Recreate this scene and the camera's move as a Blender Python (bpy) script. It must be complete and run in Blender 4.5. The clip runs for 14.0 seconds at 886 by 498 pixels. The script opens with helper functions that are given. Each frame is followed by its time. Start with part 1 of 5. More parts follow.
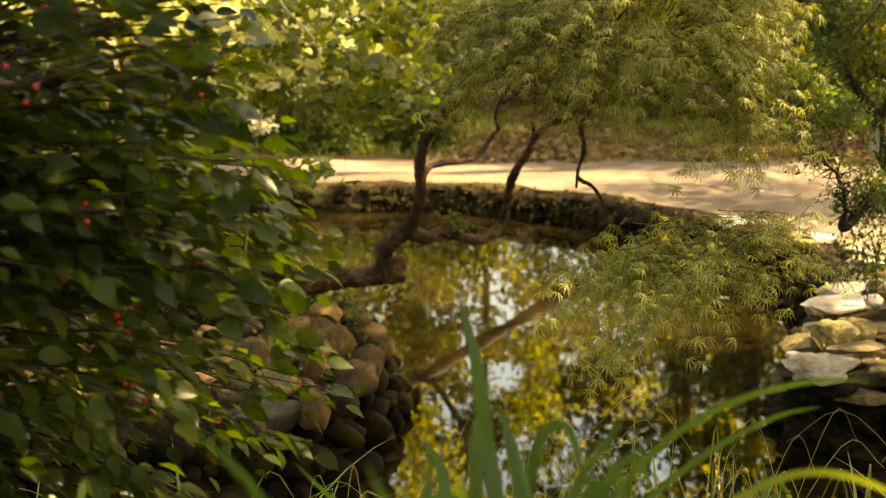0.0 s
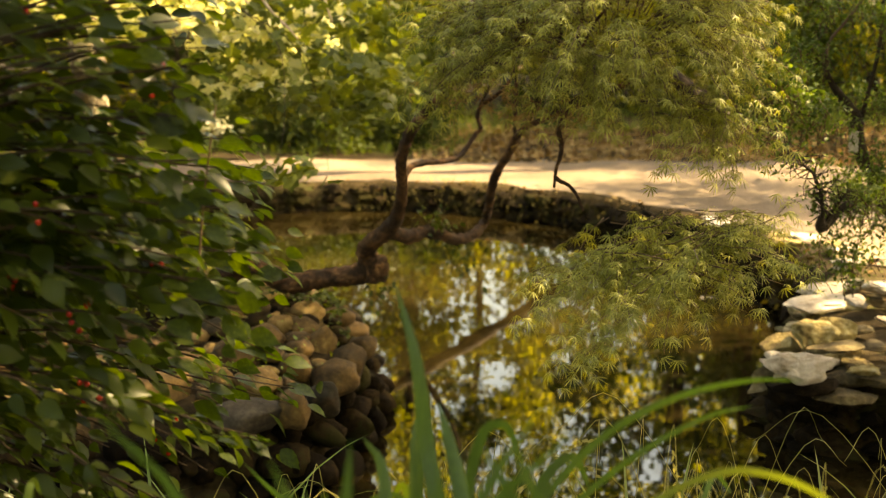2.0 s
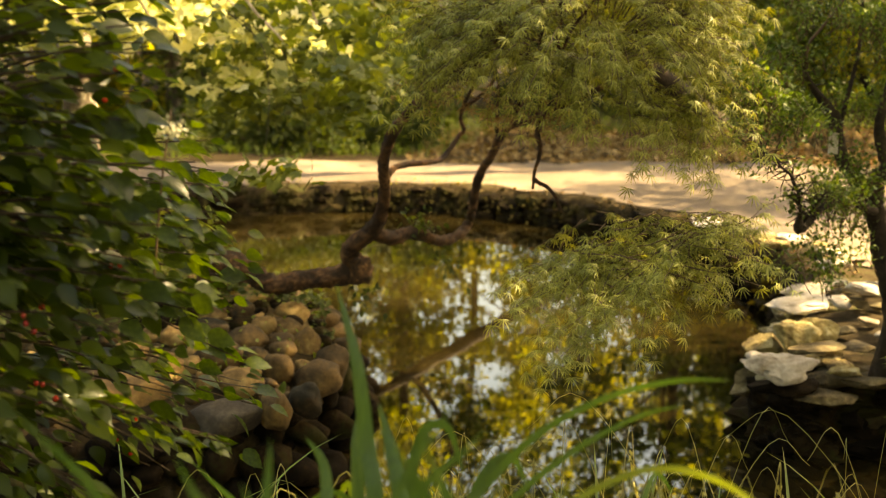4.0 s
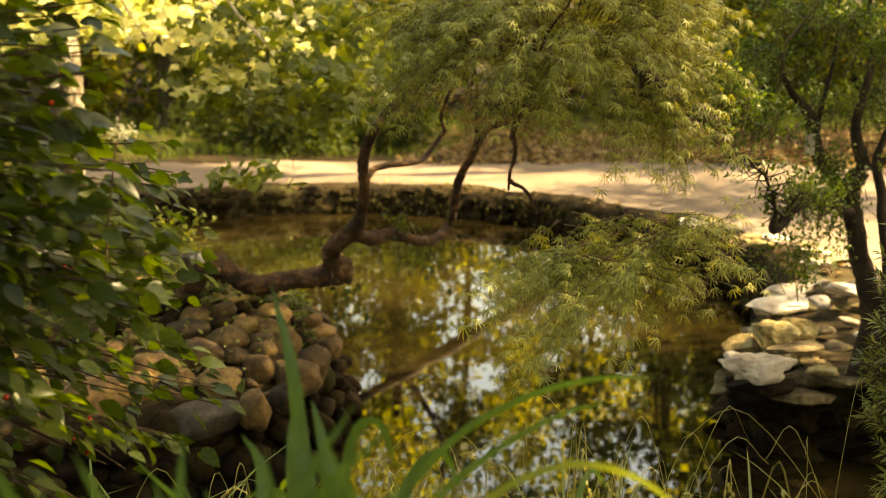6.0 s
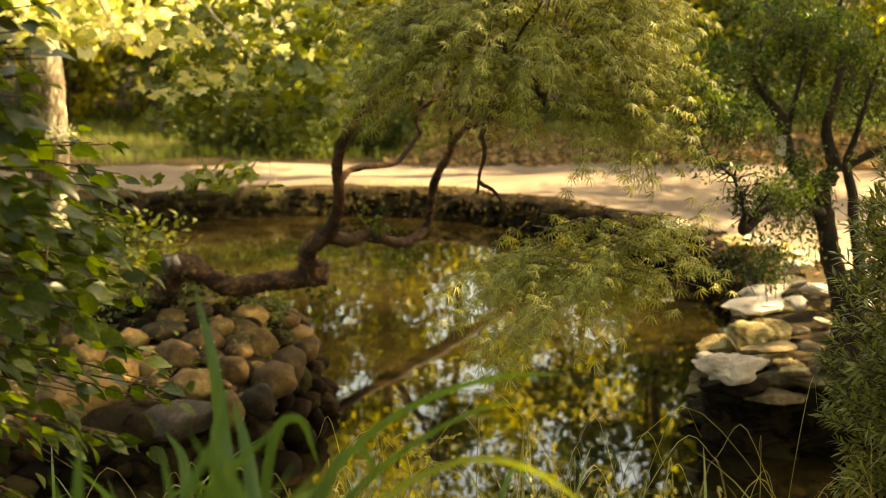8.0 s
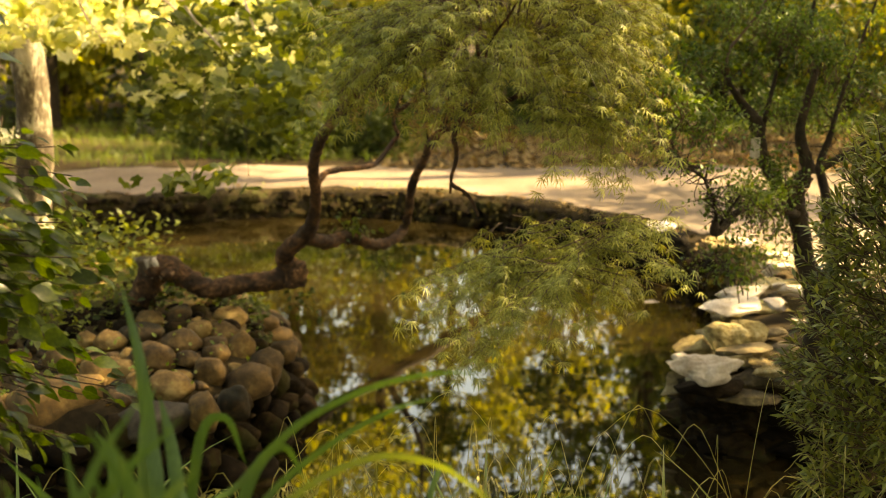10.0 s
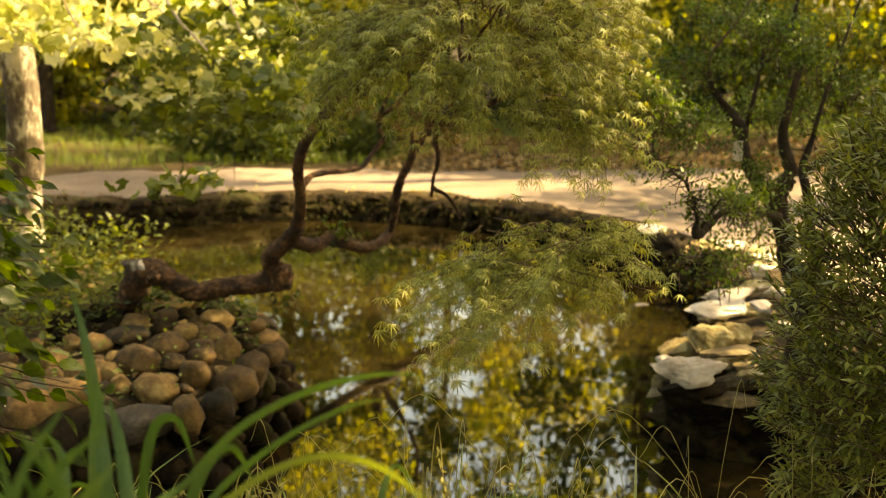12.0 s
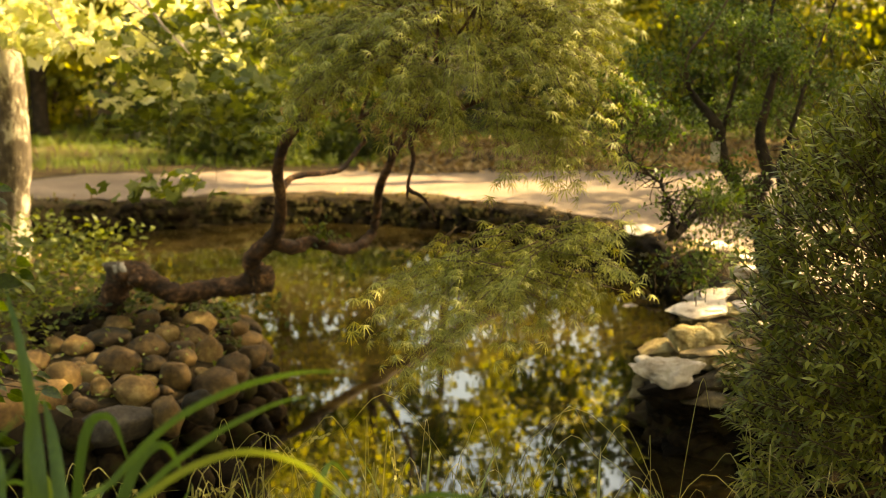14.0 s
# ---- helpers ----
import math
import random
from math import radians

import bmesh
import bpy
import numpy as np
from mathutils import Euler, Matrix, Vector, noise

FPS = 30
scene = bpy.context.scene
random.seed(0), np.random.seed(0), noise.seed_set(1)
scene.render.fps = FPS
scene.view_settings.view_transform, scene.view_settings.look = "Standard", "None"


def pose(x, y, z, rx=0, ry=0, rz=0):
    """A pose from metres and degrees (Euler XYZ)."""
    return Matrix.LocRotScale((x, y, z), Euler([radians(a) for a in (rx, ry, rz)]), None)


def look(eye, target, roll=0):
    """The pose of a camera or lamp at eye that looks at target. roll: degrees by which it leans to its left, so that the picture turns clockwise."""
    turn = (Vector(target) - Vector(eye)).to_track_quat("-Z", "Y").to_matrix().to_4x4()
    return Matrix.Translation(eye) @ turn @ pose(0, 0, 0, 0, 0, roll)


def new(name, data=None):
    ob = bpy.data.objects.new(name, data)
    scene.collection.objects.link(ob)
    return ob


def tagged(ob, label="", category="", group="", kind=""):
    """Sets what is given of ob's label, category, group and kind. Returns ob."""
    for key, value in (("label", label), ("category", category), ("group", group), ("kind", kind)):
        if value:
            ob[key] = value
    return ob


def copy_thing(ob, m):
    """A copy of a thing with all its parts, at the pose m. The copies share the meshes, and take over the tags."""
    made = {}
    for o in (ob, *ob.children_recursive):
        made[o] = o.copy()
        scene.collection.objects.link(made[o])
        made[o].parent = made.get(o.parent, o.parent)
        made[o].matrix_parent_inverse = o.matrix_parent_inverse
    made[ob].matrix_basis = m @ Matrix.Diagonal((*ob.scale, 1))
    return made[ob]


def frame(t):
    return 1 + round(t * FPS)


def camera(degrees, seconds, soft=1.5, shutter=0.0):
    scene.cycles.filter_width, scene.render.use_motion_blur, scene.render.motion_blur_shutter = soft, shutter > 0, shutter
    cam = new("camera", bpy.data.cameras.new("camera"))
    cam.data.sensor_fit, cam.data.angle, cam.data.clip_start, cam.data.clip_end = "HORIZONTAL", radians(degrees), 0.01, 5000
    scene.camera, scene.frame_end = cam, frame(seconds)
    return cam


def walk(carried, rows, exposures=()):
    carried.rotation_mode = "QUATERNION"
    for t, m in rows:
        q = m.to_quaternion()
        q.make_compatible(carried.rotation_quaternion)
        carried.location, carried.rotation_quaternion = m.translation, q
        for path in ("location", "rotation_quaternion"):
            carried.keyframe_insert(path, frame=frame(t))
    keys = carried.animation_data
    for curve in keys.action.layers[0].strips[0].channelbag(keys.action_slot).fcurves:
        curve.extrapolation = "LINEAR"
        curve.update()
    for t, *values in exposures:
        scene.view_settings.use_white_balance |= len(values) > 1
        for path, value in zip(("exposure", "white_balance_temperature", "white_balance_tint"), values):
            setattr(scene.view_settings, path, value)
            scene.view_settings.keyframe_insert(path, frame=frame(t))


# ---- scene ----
cam = camera(40.0, 14.0, 0.9)
cam.data.dof.use_dof = True
cam.data.dof.focus_distance = 2.3
cam.data.dof.aperture_fstop = 5.6
# seconds, x, y, z, yaw, pitch, roll
ROWS = [
    (0.0, 0.0000, 0.0000, 1.4996, -0.000, -10.000, 0.000),
    (0.5, 0.0095, -0.0016, 1.5000, -0.051, -10.017, -0.030),
    (1.0, 0.0204, -0.0036, 1.5011, -0.104, -10.028, -0.060),
    (1.5, 0.0341, -0.0066, 1.5018, -0.158, -10.041, -0.090),
    (2.0, 0.0498, -0.0104, 1.5029, -0.207, -10.042, -0.112),
    (2.5, 0.0653, -0.0145, 1.5041, -0.244, -10.044, -0.124),
    (3.0, 0.0785, -0.0191, 1.5049, -0.279, -10.040, -0.125),
    (5.5, 0.1451, -0.0415, 1.5099, -0.453, -9.948, -0.086),
    (6.0, 0.1625, -0.0465, 1.5097, -0.515, -9.956, -0.076),
    (6.5, 0.1788, -0.0516, 1.5096, -0.585, -9.955, -0.062),
    (7.0, 0.1984, -0.0565, 1.5099, -0.667, -9.928, -0.048),
    (7.5, 0.2165, -0.0611, 1.5108, -0.746, -9.881, -0.037),
    (8.0, 0.2332, -0.0658, 1.5106, -0.814, -9.858, -0.033),
    (10.5, 0.3165, -0.0877, 1.5130, -1.056, -9.723, -0.051),
    (11.0, 0.3285, -0.0909, 1.5136, -1.084, -9.686, -0.045),
    (11.5, 0.3406, -0.0937, 1.5140, -1.101, -9.647, -0.031),
    (12.0, 0.3524, -0.0971, 1.5138, -1.103, -9.613, -0.012),
    (12.5, 0.3663, -0.1012, 1.5135, -1.103, -9.590, 0.016),
    (13.0, 0.3829, -0.1060, 1.5133, -1.116, -9.572, 0.055),
    (13.5, 0.4059, -0.1109, 1.5139, -1.160, -9.544, 0.105),
    (14.0, 0.4207, -0.1153, 1.5139, -1.204, -9.516, 0.159),
]
walk(cam, [(t, pose(x, y, z, 90 + pitch, roll, yaw)) for t, x, y, z, yaw, pitch, roll in ROWS])

# ---- light ----
SUN_EL, SUN_AZ = 47.0, 72.0  # degrees: height, and turn from +y towards +x
world = bpy.data.worlds.new("sky")
scene.world = world
world.use_nodes = True
wn = world.node_tree.nodes
sky = wn.new("ShaderNodeTexSky")
sky.sky_type, sky.sun_disc = "NISHITA", False
sky.dust_density, sky.air_density = 4.0, 1.2
sky.sun_elevation, sky.sun_rotation = radians(SUN_EL), radians(SUN_AZ)
world.node_tree.links.new(sky.outputs[0], wn["Background"].inputs[0])
wn["Background"].inputs[1].default_value = 0.105
sun_data = bpy.data.lights.new("sun", "SUN")
sun_data.energy, sun_data.angle, sun_data.color = 5.0, radians(0.55), (1.0, 0.86, 0.62)
sun = new("sun", sun_data)
sun_way = Vector((math.sin(radians(SUN_AZ)) * math.cos(radians(SUN_EL)), math.cos(radians(SUN_AZ)) * math.cos(radians(SUN_EL)), math.sin(radians(SUN_EL))))
sun.matrix_world = look(sun_way * 60, (0, 0, 0))
scene.view_settings.exposure = 2.55
scene.view_settings.use_white_balance = True
scene.view_settings.white_balance_temperature, scene.view_settings.white_balance_tint = 10900, 5


# ---- materials ----
def nodes_of(name):
    m = bpy.data.materials.new(name)
    m.use_nodes = True
    return m, m.node_tree.nodes, m.node_tree.links, m.node_tree.nodes["Principled BSDF"]


def ramp_node(n, stops):
    r = n.new("ShaderNodeValToRGB")
    e = r.color_ramp.elements
    while len(e) < len(stops):
        e.new(0.5)
    for el, (p, c) in zip(e, stops):
        el.position, el.color = p, (*c, 1)
    return r


def noise_node(n, l, scale, detail=4.0, rough=0.6, stretch=None):
    tc = n.new("ShaderNodeTexCoord")
    t = n.new("ShaderNodeTexNoise")
    t.inputs["Scale"].default_value, t.inputs["Detail"].default_value, t.inputs["Roughness"].default_value = scale, detail, rough
    if stretch:
        mp = n.new("ShaderNodeMapping")
        mp.inputs["Scale"].default_value = stretch
        l.new(tc.outputs["Object"], mp.inputs[0])
        l.new(mp.outputs[0], t.inputs["Vector"])
    else:
        l.new(tc.outputs["Object"], t.inputs["Vector"])
    return t


def surface(name, stops, rough=0.85, big=1.5, fine=25.0, bump=0.4, depth=0.02, spread=0.35, stretch=None):
    """A rough natural surface: large patches, fine grain, relief, and a shade of its own for each piece."""
    m, n, l, b = nodes_of(name)
    a, f = noise_node(n, l, big, 5, 0.6, stretch), noise_node(n, l, fine, 6, 0.7, stretch)
    mix = n.new("ShaderNodeMath")
    mix.operation = "MULTIPLY_ADD"
    l.new(f.outputs[0], mix.inputs[0])
    mix.inputs[1].default_value = 0.6
    l.new(a.outputs[0], mix.inputs[2])
    info, geo = n.new("ShaderNodeObjectInfo"), n.new("ShaderNodeNewGeometry")
    add = n.new("ShaderNodeMath")
    l.new(info.outputs["Random"], add.inputs[0])
    l.new(geo.outputs["Random Per Island"], add.inputs[1])
    fr = n.new("ShaderNodeMath")
    fr.operation = "FRACT"
    l.new(add.outputs[0], fr.inputs[0])
    sh = n.new("ShaderNodeMath")
    sh.operation = "MULTIPLY_ADD"
    l.new(fr.outputs[0], sh.inputs[0])
    sh.inputs[1].default_value = spread
    l.new(mix.outputs[0], sh.inputs[2])
    off = n.new("ShaderNodeMath")
    off.operation = "SUBTRACT"
    l.new(sh.outputs[0], off.inputs[0])
    off.inputs[1].default_value = 0.295 + spread / 2
    con = n.new("ShaderNodeMath")
    con.operation = "MULTIPLY_ADD"
    l.new(off.outputs[0], con.inputs[0])
    con.inputs[1].default_value, con.inputs[2].default_value = 1.9, -0.45
    r = ramp_node(n, stops)
    l.new(con.outputs[0], r.inputs[0])
    l.new(r.outputs[0], b.inputs["Base Color"])
    b.inputs["Roughness"].default_value = rough
    b.inputs["Specular IOR Level"].default_value = 0.3
    bp = n.new("ShaderNodeBump")
    bp.inputs["Strength"].default_value, bp.inputs["Distance"].default_value = bump, depth
    l.new(mix.outputs[0], bp.inputs["Height"])
    l.new(bp.outputs[0], b.inputs["Normal"])
    return m


def leaf_material(name, stops, glow, through_part=0.45, rough=0.45, gloss=0.4, patch=3.0, stretch=None):
    """A leaf: shade by leaf and by patch of the crown, gloss, and light that comes through the blade."""
    m, n, l, b = nodes_of(name)
    info, geo = n.new("ShaderNodeObjectInfo"), n.new("ShaderNodeNewGeometry")
    add = n.new("ShaderNodeMath")
    l.new(info.outputs["Random"], add.inputs[0])
    l.new(geo.outputs["Random Per Island"], add.inputs[1])
    fr = n.new("ShaderNodeMath")
    fr.operation = "FRACT"
    l.new(add.outputs[0], fr.inputs[0])
    big = noise_node(n, l, patch, 3, 0.6, stretch)
    mx = n.new("ShaderNodeMath")
    mx.operation = "MULTIPLY_ADD"
    l.new(fr.outputs[0], mx.inputs[0])
    mx.inputs[1].default_value = 0.55
    half = n.new("ShaderNodeMath")
    half.operation = "MULTIPLY_ADD"
    l.new(big.outputs[0], half.inputs[0])
    half.inputs[1].default_value, half.inputs[2].default_value = 1.1, -0.32
    l.new(half.outputs[0], mx.inputs[2])
    r = ramp_node(n, stops)
    l.new(mx.outputs[0], r.inputs[0])
    l.new(r.outputs[0], b.inputs["Base Color"])
    b.inputs["Roughness"].default_value = rough
    b.inputs["Specular IOR Level"].default_value = gloss
    tl = n.new("ShaderNodeBsdfTranslucent")
    tint = n.new("ShaderNodeMix")
    tint.data_type, tint.blend_type = "RGBA", "MULTIPLY"
    tint.inputs["Factor"].default_value = 1.0
    l.new(r.outputs[0], tint.inputs["A"])
    tint.inputs["B"].default_value = (*glow, 1)
    l.new(tint.outputs["Result"], tl.inputs[0])
    ms = n.new("ShaderNodeMixShader")
    ms.inputs[0].default_value = through_part
    l.new(b.outputs[0], ms.inputs[1])
    l.new(tl.outputs[0], ms.inputs[2])
    l.new(ms.outputs[0], n["Material Output"].inputs[0])
    return m


M_SOIL = surface("soil", [(0.0, (0.008, 0.006, 0.003)), (0.45, (0.026, 0.018, 0.009)), (0.75, (0.065, 0.045, 0.022)), (1.0, (0.045, 0.06, 0.015))], 0.95, 1.3, 30, 0.6, 0.03, 0)
M_PATH = surface("sand_path", [(0.0, (0.085, 0.062, 0.044)), (0.5, (0.155, 0.115, 0.083)), (1.0, (0.28, 0.212, 0.157))], 0.95, 0.8, 22, 0.3, 0.01, 0)
M_COBBLE = surface("cobble", [(0.0, (0.018, 0.013, 0.005)), (0.3, (0.052, 0.030, 0.011)), (0.6, (0.112, 0.064, 0.021)), (0.85, (0.18, 0.108, 0.036)), (1.0, (0.26, 0.172, 0.065))], 0.85, 7, 45, 0.6, 0.012, 0.6)
M_GREY = surface("grey_rock", [(0.0, (0.018, 0.014, 0.009)), (0.5, (0.05, 0.038, 0.024)), (1.0, (0.11, 0.085, 0.055))], 0.85, 8, 60, 0.5, 0.012, 0.3)
M_EDGE = surface("edge_rock", [(0.0, (0.035, 0.025, 0.012)), (0.45, (0.11, 0.08, 0.038)), (0.75, (0.21, 0.16, 0.08)), (1.0, (0.30, 0.25, 0.15))], 0.9, 5, 40, 0.6, 0.015, 0.5)
# Near-black tone puts shade under overhangs and along the bank into the stone's colour.
M_SHADED_ROCK = surface("shaded_rock", [(0.0, (0.004, 0.0025, 0.001)), (0.5, (0.010, 0.006, 0.0025)), (0.8, (0.026, 0.0155, 0.006)), (1.0, (0.024, 0.021, 0.006))], 0.9, 5, 40, 0.6, 0.015, 0.5)
for _m in (M_SHADED_ROCK, M_SOIL):
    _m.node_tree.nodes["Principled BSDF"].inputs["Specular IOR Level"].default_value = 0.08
M_WHITE = surface("pale_limestone", [(0.0, (0.24, 0.185, 0.125)), (0.4, (0.46, 0.385, 0.30)), (1.0, (0.64, 0.565, 0.47))], 0.85, 9, 45, 0.8, 0.02, 0.3)
M_YELLOW = surface("lichen_rock", [(0.0, (0.09, 0.06, 0.03)), (0.4, (0.30, 0.22, 0.09)), (0.7, (0.42, 0.34, 0.16)), (1.0, (0.55, 0.47, 0.30))], 0.9, 14, 50, 1.0, 0.03, 0.3)
M_BARK = surface("dark_bark", [(0.0, (0.014, 0.010, 0.007)), (0.5, (0.04, 0.027, 0.017)), (1.0, (0.10, 0.065, 0.04))], 0.9, 10, 70, 0.9, 0.012, 0)
M_RED_BARK = surface("maple_bark", [(0.0, (0.012, 0.008, 0.005)), (0.42, (0.045, 0.023, 0.011)), (0.72, (0.13, 0.062, 0.026)), (1.0, (0.34, 0.19, 0.09))], 0.85, 14, 55, 1.0, 0.02, 0)
# Pale stops paint the sun patches on the trunk into mottled bark.
M_SUN_PATCHED_BARK = surface("sun_patched_bark", [(0.0, (0.025, 0.018, 0.012)), (0.4, (0.08, 0.06, 0.04)), (0.55, (0.15, 0.12, 0.085)), (0.66, (0.42, 0.37, 0.29)), (1.0, (0.58, 0.52, 0.42))], 0.9, 7, 50, 1.0, 0.02, 0, (1, 1, 0.4))
M_PALE_TWIG = surface("pale_twig", [(0.0, (0.36, 0.26, 0.18)), (1.0, (0.62, 0.50, 0.38))], 0.8, 20, 90, 0.3, 0.003, 0)
M_TWIG = surface("twig", [(0.0, (0.05, 0.03, 0.018)), (1.0, (0.16, 0.10, 0.06))], 0.8, 20, 90, 0.3, 0.003, 0)

L_BUSH = leaf_material("berry_bush_leaf", [(0.0, (0.010, 0.018, 0.003)), (0.4, (0.034, 0.052, 0.009)), (0.75, (0.075, 0.10, 0.02)), (1.0, (0.15, 0.18, 0.04))], (1.8, 1.9, 0.4), 0.5, 0.3, 0.28, 5)
L_LACE = leaf_material("laceleaf", [(0.0, (0.08, 0.088, 0.017)), (0.5, (0.21, 0.22, 0.046)), (0.85, (0.42, 0.42, 0.12)), (1.0, (0.46, 0.34, 0.08))], (1.4, 1.3, 0.5), 0.35, 0.45, 0.25, 7)
# Pale upper stops put sun glare on the hanging leaves into colour.
L_SUNLIT_MAPLE = leaf_material("sunlit_toned_maple_leaf", [(0.0, (0.09, 0.13, 0.025)), (0.3, (0.36, 0.38, 0.12)), (0.62, (0.64, 0.62, 0.38)), (1.0, (0.82, 0.79, 0.62))], (1.4, 1.35, 0.95), 0.5, 0.5, 0.35, 2)
L_SMALL = leaf_material("small_leaf", [(0.0, (0.026, 0.048, 0.012)), (0.5, (0.08, 0.12, 0.027)), (1.0, (0.24, 0.29, 0.075))], (1.35, 1.4, 0.45), 0.45, 0.5, 0.3, 4)
L_DARK = leaf_material("narrow_leaf", [(0.0, (0.035, 0.045, 0.009)), (0.5, (0.15, 0.165, 0.03)), (1.0, (0.44, 0.42, 0.11))], (1.6, 1.5, 0.5), 0.3, 0.4, 0.35, 9)
L_TREE = leaf_material("woodland_leaf", [(0.0, (0.07, 0.10, 0.016)), (0.35, (0.18, 0.20, 0.03)), (0.7, (0.36, 0.345, 0.06)), (1.0, (0.60, 0.50, 0.13))], (1.5, 1.4, 0.6), 0.6, 0.6, 0.3, 0.35)
L_DEEP = leaf_material("shade_leaf", [(0.0, (0.02, 0.04, 0.008)), (0.5, (0.05, 0.075, 0.014)), (1.0, (0.12, 0.14, 0.025))], (1.5, 1.4, 0.4), 0.4, 0.6, 0.3, 0.5)
# Darker copy of the maple leaf, shade put in the colour; weeds share it.
L_SHADE_GREEN = leaf_material("shade_green_leaf", [(0.0, (0.03, 0.045, 0.010)), (0.5, (0.08, 0.105, 0.022)), (0.85, (0.16, 0.185, 0.04)), (1.0, (0.32, 0.31, 0.09))], (1.6, 1.45, 0.5), 0.45, 0.55, 0.3, 1.5)
L_GRASS = leaf_material("grass_blade", [(0.0, (0.06, 0.11, 0.018)), (0.5, (0.14, 0.20, 0.03)), (0.85, (0.20, 0.22, 0.05)), (1.0, (0.33, 0.27, 0.10))], (1.5, 1.5, 0.5), 0.4, 0.5, 0.4, 2)
L_IRIS = leaf_material("iris_blade", [(0.0, (0.038, 0.075, 0.018)), (0.6, (0.065, 0.12, 0.028)), (1.0, (0.13, 0.18, 0.042))], (1.4, 1.5, 0.5), 0.35, 0.4, 0.5, 330, (1, 1, 0.012))
L_STRAW = leaf_material("straw", [(0.0, (0.20, 0.20, 0.06)), (1.0, (0.45, 0.40, 0.17))], (1.3, 1.2, 0.6), 0.35, 0.6, 0.3, 8)
L_LITTER = leaf_material("dry_leaf", [(0.0, (0.10, 0.05, 0.02)), (0.5, (0.24, 0.15, 0.06)), (1.0, (0.42, 0.31, 0.14))], (1.2, 1.0, 0.6), 0.2, 0.7, 0.2, 6)
L_CREAM = leaf_material("cream_petal", [(0.0, (0.45, 0.42, 0.28)), (1.0, (0.75, 0.72, 0.55))], (1.1, 1.1, 0.9), 0.3, 0.6, 0.2, 30)
# Leaf tones are taken near black to stand for shade on the wall.
L_WALL_SHADE = leaf_material("shaded_creeper_leaf", [(0.0, (0.006, 0.005, 0.002)), (0.5, (0.018, 0.015, 0.005)), (0.85, (0.04, 0.034, 0.010)), (1.0, (0.07, 0.075, 0.018))], (1.3, 1.2, 0.5), 0.2, 0.9, 0.05, 2.0)
L_MID = leaf_material("mid_green_leaf", [(0.0, (0.016, 0.028, 0.006)), (0.5, (0.042, 0.062, 0.014)), (0.85, (0.085, 0.105, 0.024)), (1.0, (0.17, 0.17, 0.045))], (1.5, 1.4, 0.5), 0.45, 0.6, 0.3, 1.0)
M_BERRY, _n, _l, _b = nodes_of("red_berry")
_r = ramp_node(_n, [(0.0, (0.24, 0.010, 0.008)), (1.0, (0.46, 0.03, 0.014))])
_l.new(_n.new("ShaderNodeObjectInfo").outputs["Random"], _r.inputs[0])
_l.new(_r.outputs[0], _b.inputs["Base Color"])
_b.inputs["Roughness"].default_value = 0.22

M_WATER, _n, _l, _b = nodes_of("pond_water")
_w2 = noise_node(_n, _l, 0.9, 2, 0.5)
_r = ramp_node(_n, [(0.35, (0.004, 0.003, 0.001)), (0.72, (0.023, 0.0165, 0.0058))])
_l.new(_w2.outputs[0], _r.inputs[0])
_l.new(_r.outputs[0], _b.inputs["Base Color"])
_b.inputs["Roughness"].default_value, _b.inputs["IOR"].default_value = 0.015, 1.8
_b.inputs["Specular IOR Level"].default_value = 0.5
_wave = noise_node(_n, _l, 1.0, 3, 0.55, (3.0, 6.0, 1.0))
_bp = _n.new("ShaderNodeBump")
_bp.inputs["Strength"].default_value, _bp.inputs["Distance"].default_value = 0.5, 0.00022
_l.new(_wave.outputs[0], _bp.inputs["Height"])
_l.new(_bp.outputs[0], _b.inputs["Normal"])


# ---- mesh helpers ----
rng = np.random.default_rng(7)


def mesh_of(name, verts, faces, mat, smooth=False):
    """A mesh from arrays; faces is an (n, k) array, or a list of them."""
    me = bpy.data.meshes.new(name)
    verts = np.asarray(verts, np.float32)
    faces = [np.asarray(f, np.int32) for f in (faces if isinstance(faces, list) else [faces])]
    me.vertices.add(len(verts))
    me.vertices.foreach_set("co", verts.ravel())
    loops = np.concatenate([f.ravel() for f in faces])
    sizes = np.concatenate([np.full(len(f), f.shape[1], np.int32) for f in faces])
    me.loops.add(len(loops))
    me.loops.foreach_set("vertex_index", loops)
    me.polygons.add(len(sizes))
    me.polygons.foreach_set("loop_start", np.concatenate([[0], np.cumsum(sizes)[:-1]]).astype(np.int32))
    me.polygons.foreach_set("use_smooth", np.full(len(sizes), smooth))
    me.update(calc_edges=True)
    me.validate()
    me.materials.append(mat)
    return me


def thing(name, at, label, category, group="", kind=""):
    ob = new(name)
    ob.empty_display_size = 0.1
    ob.location = at
    return tagged(ob, label, category, group, kind)


def piece(name, me, parent=None, label="", kind="", m=None):
    ob = new(name, me)
    if parent:
        ob.parent = parent
    if m is not None:
        ob.matrix_basis = m
    return tagged(ob, label, "", "", kind)


def spline(pts, steps=5):
    """A smooth line through points; columns past the third (radii) go along."""
    p = np.asarray(pts, float)
    q = np.vstack([2 * p[0] - p[1], p, 2 * p[-1] - p[-2]])
    out = []
    for i in range(1, len(q) - 2):
        for s in np.linspace(0, 1, steps, endpoint=False):
            a, b, c, d = q[i - 1:i + 3]
            out.append(0.5 * (2 * b + (c - a) * s + (2 * a - 5 * b + 4 * c - d) * s * s + (3 * b - a - 3 * c + d) * s ** 3))
    return np.array(out + [p[-1]])


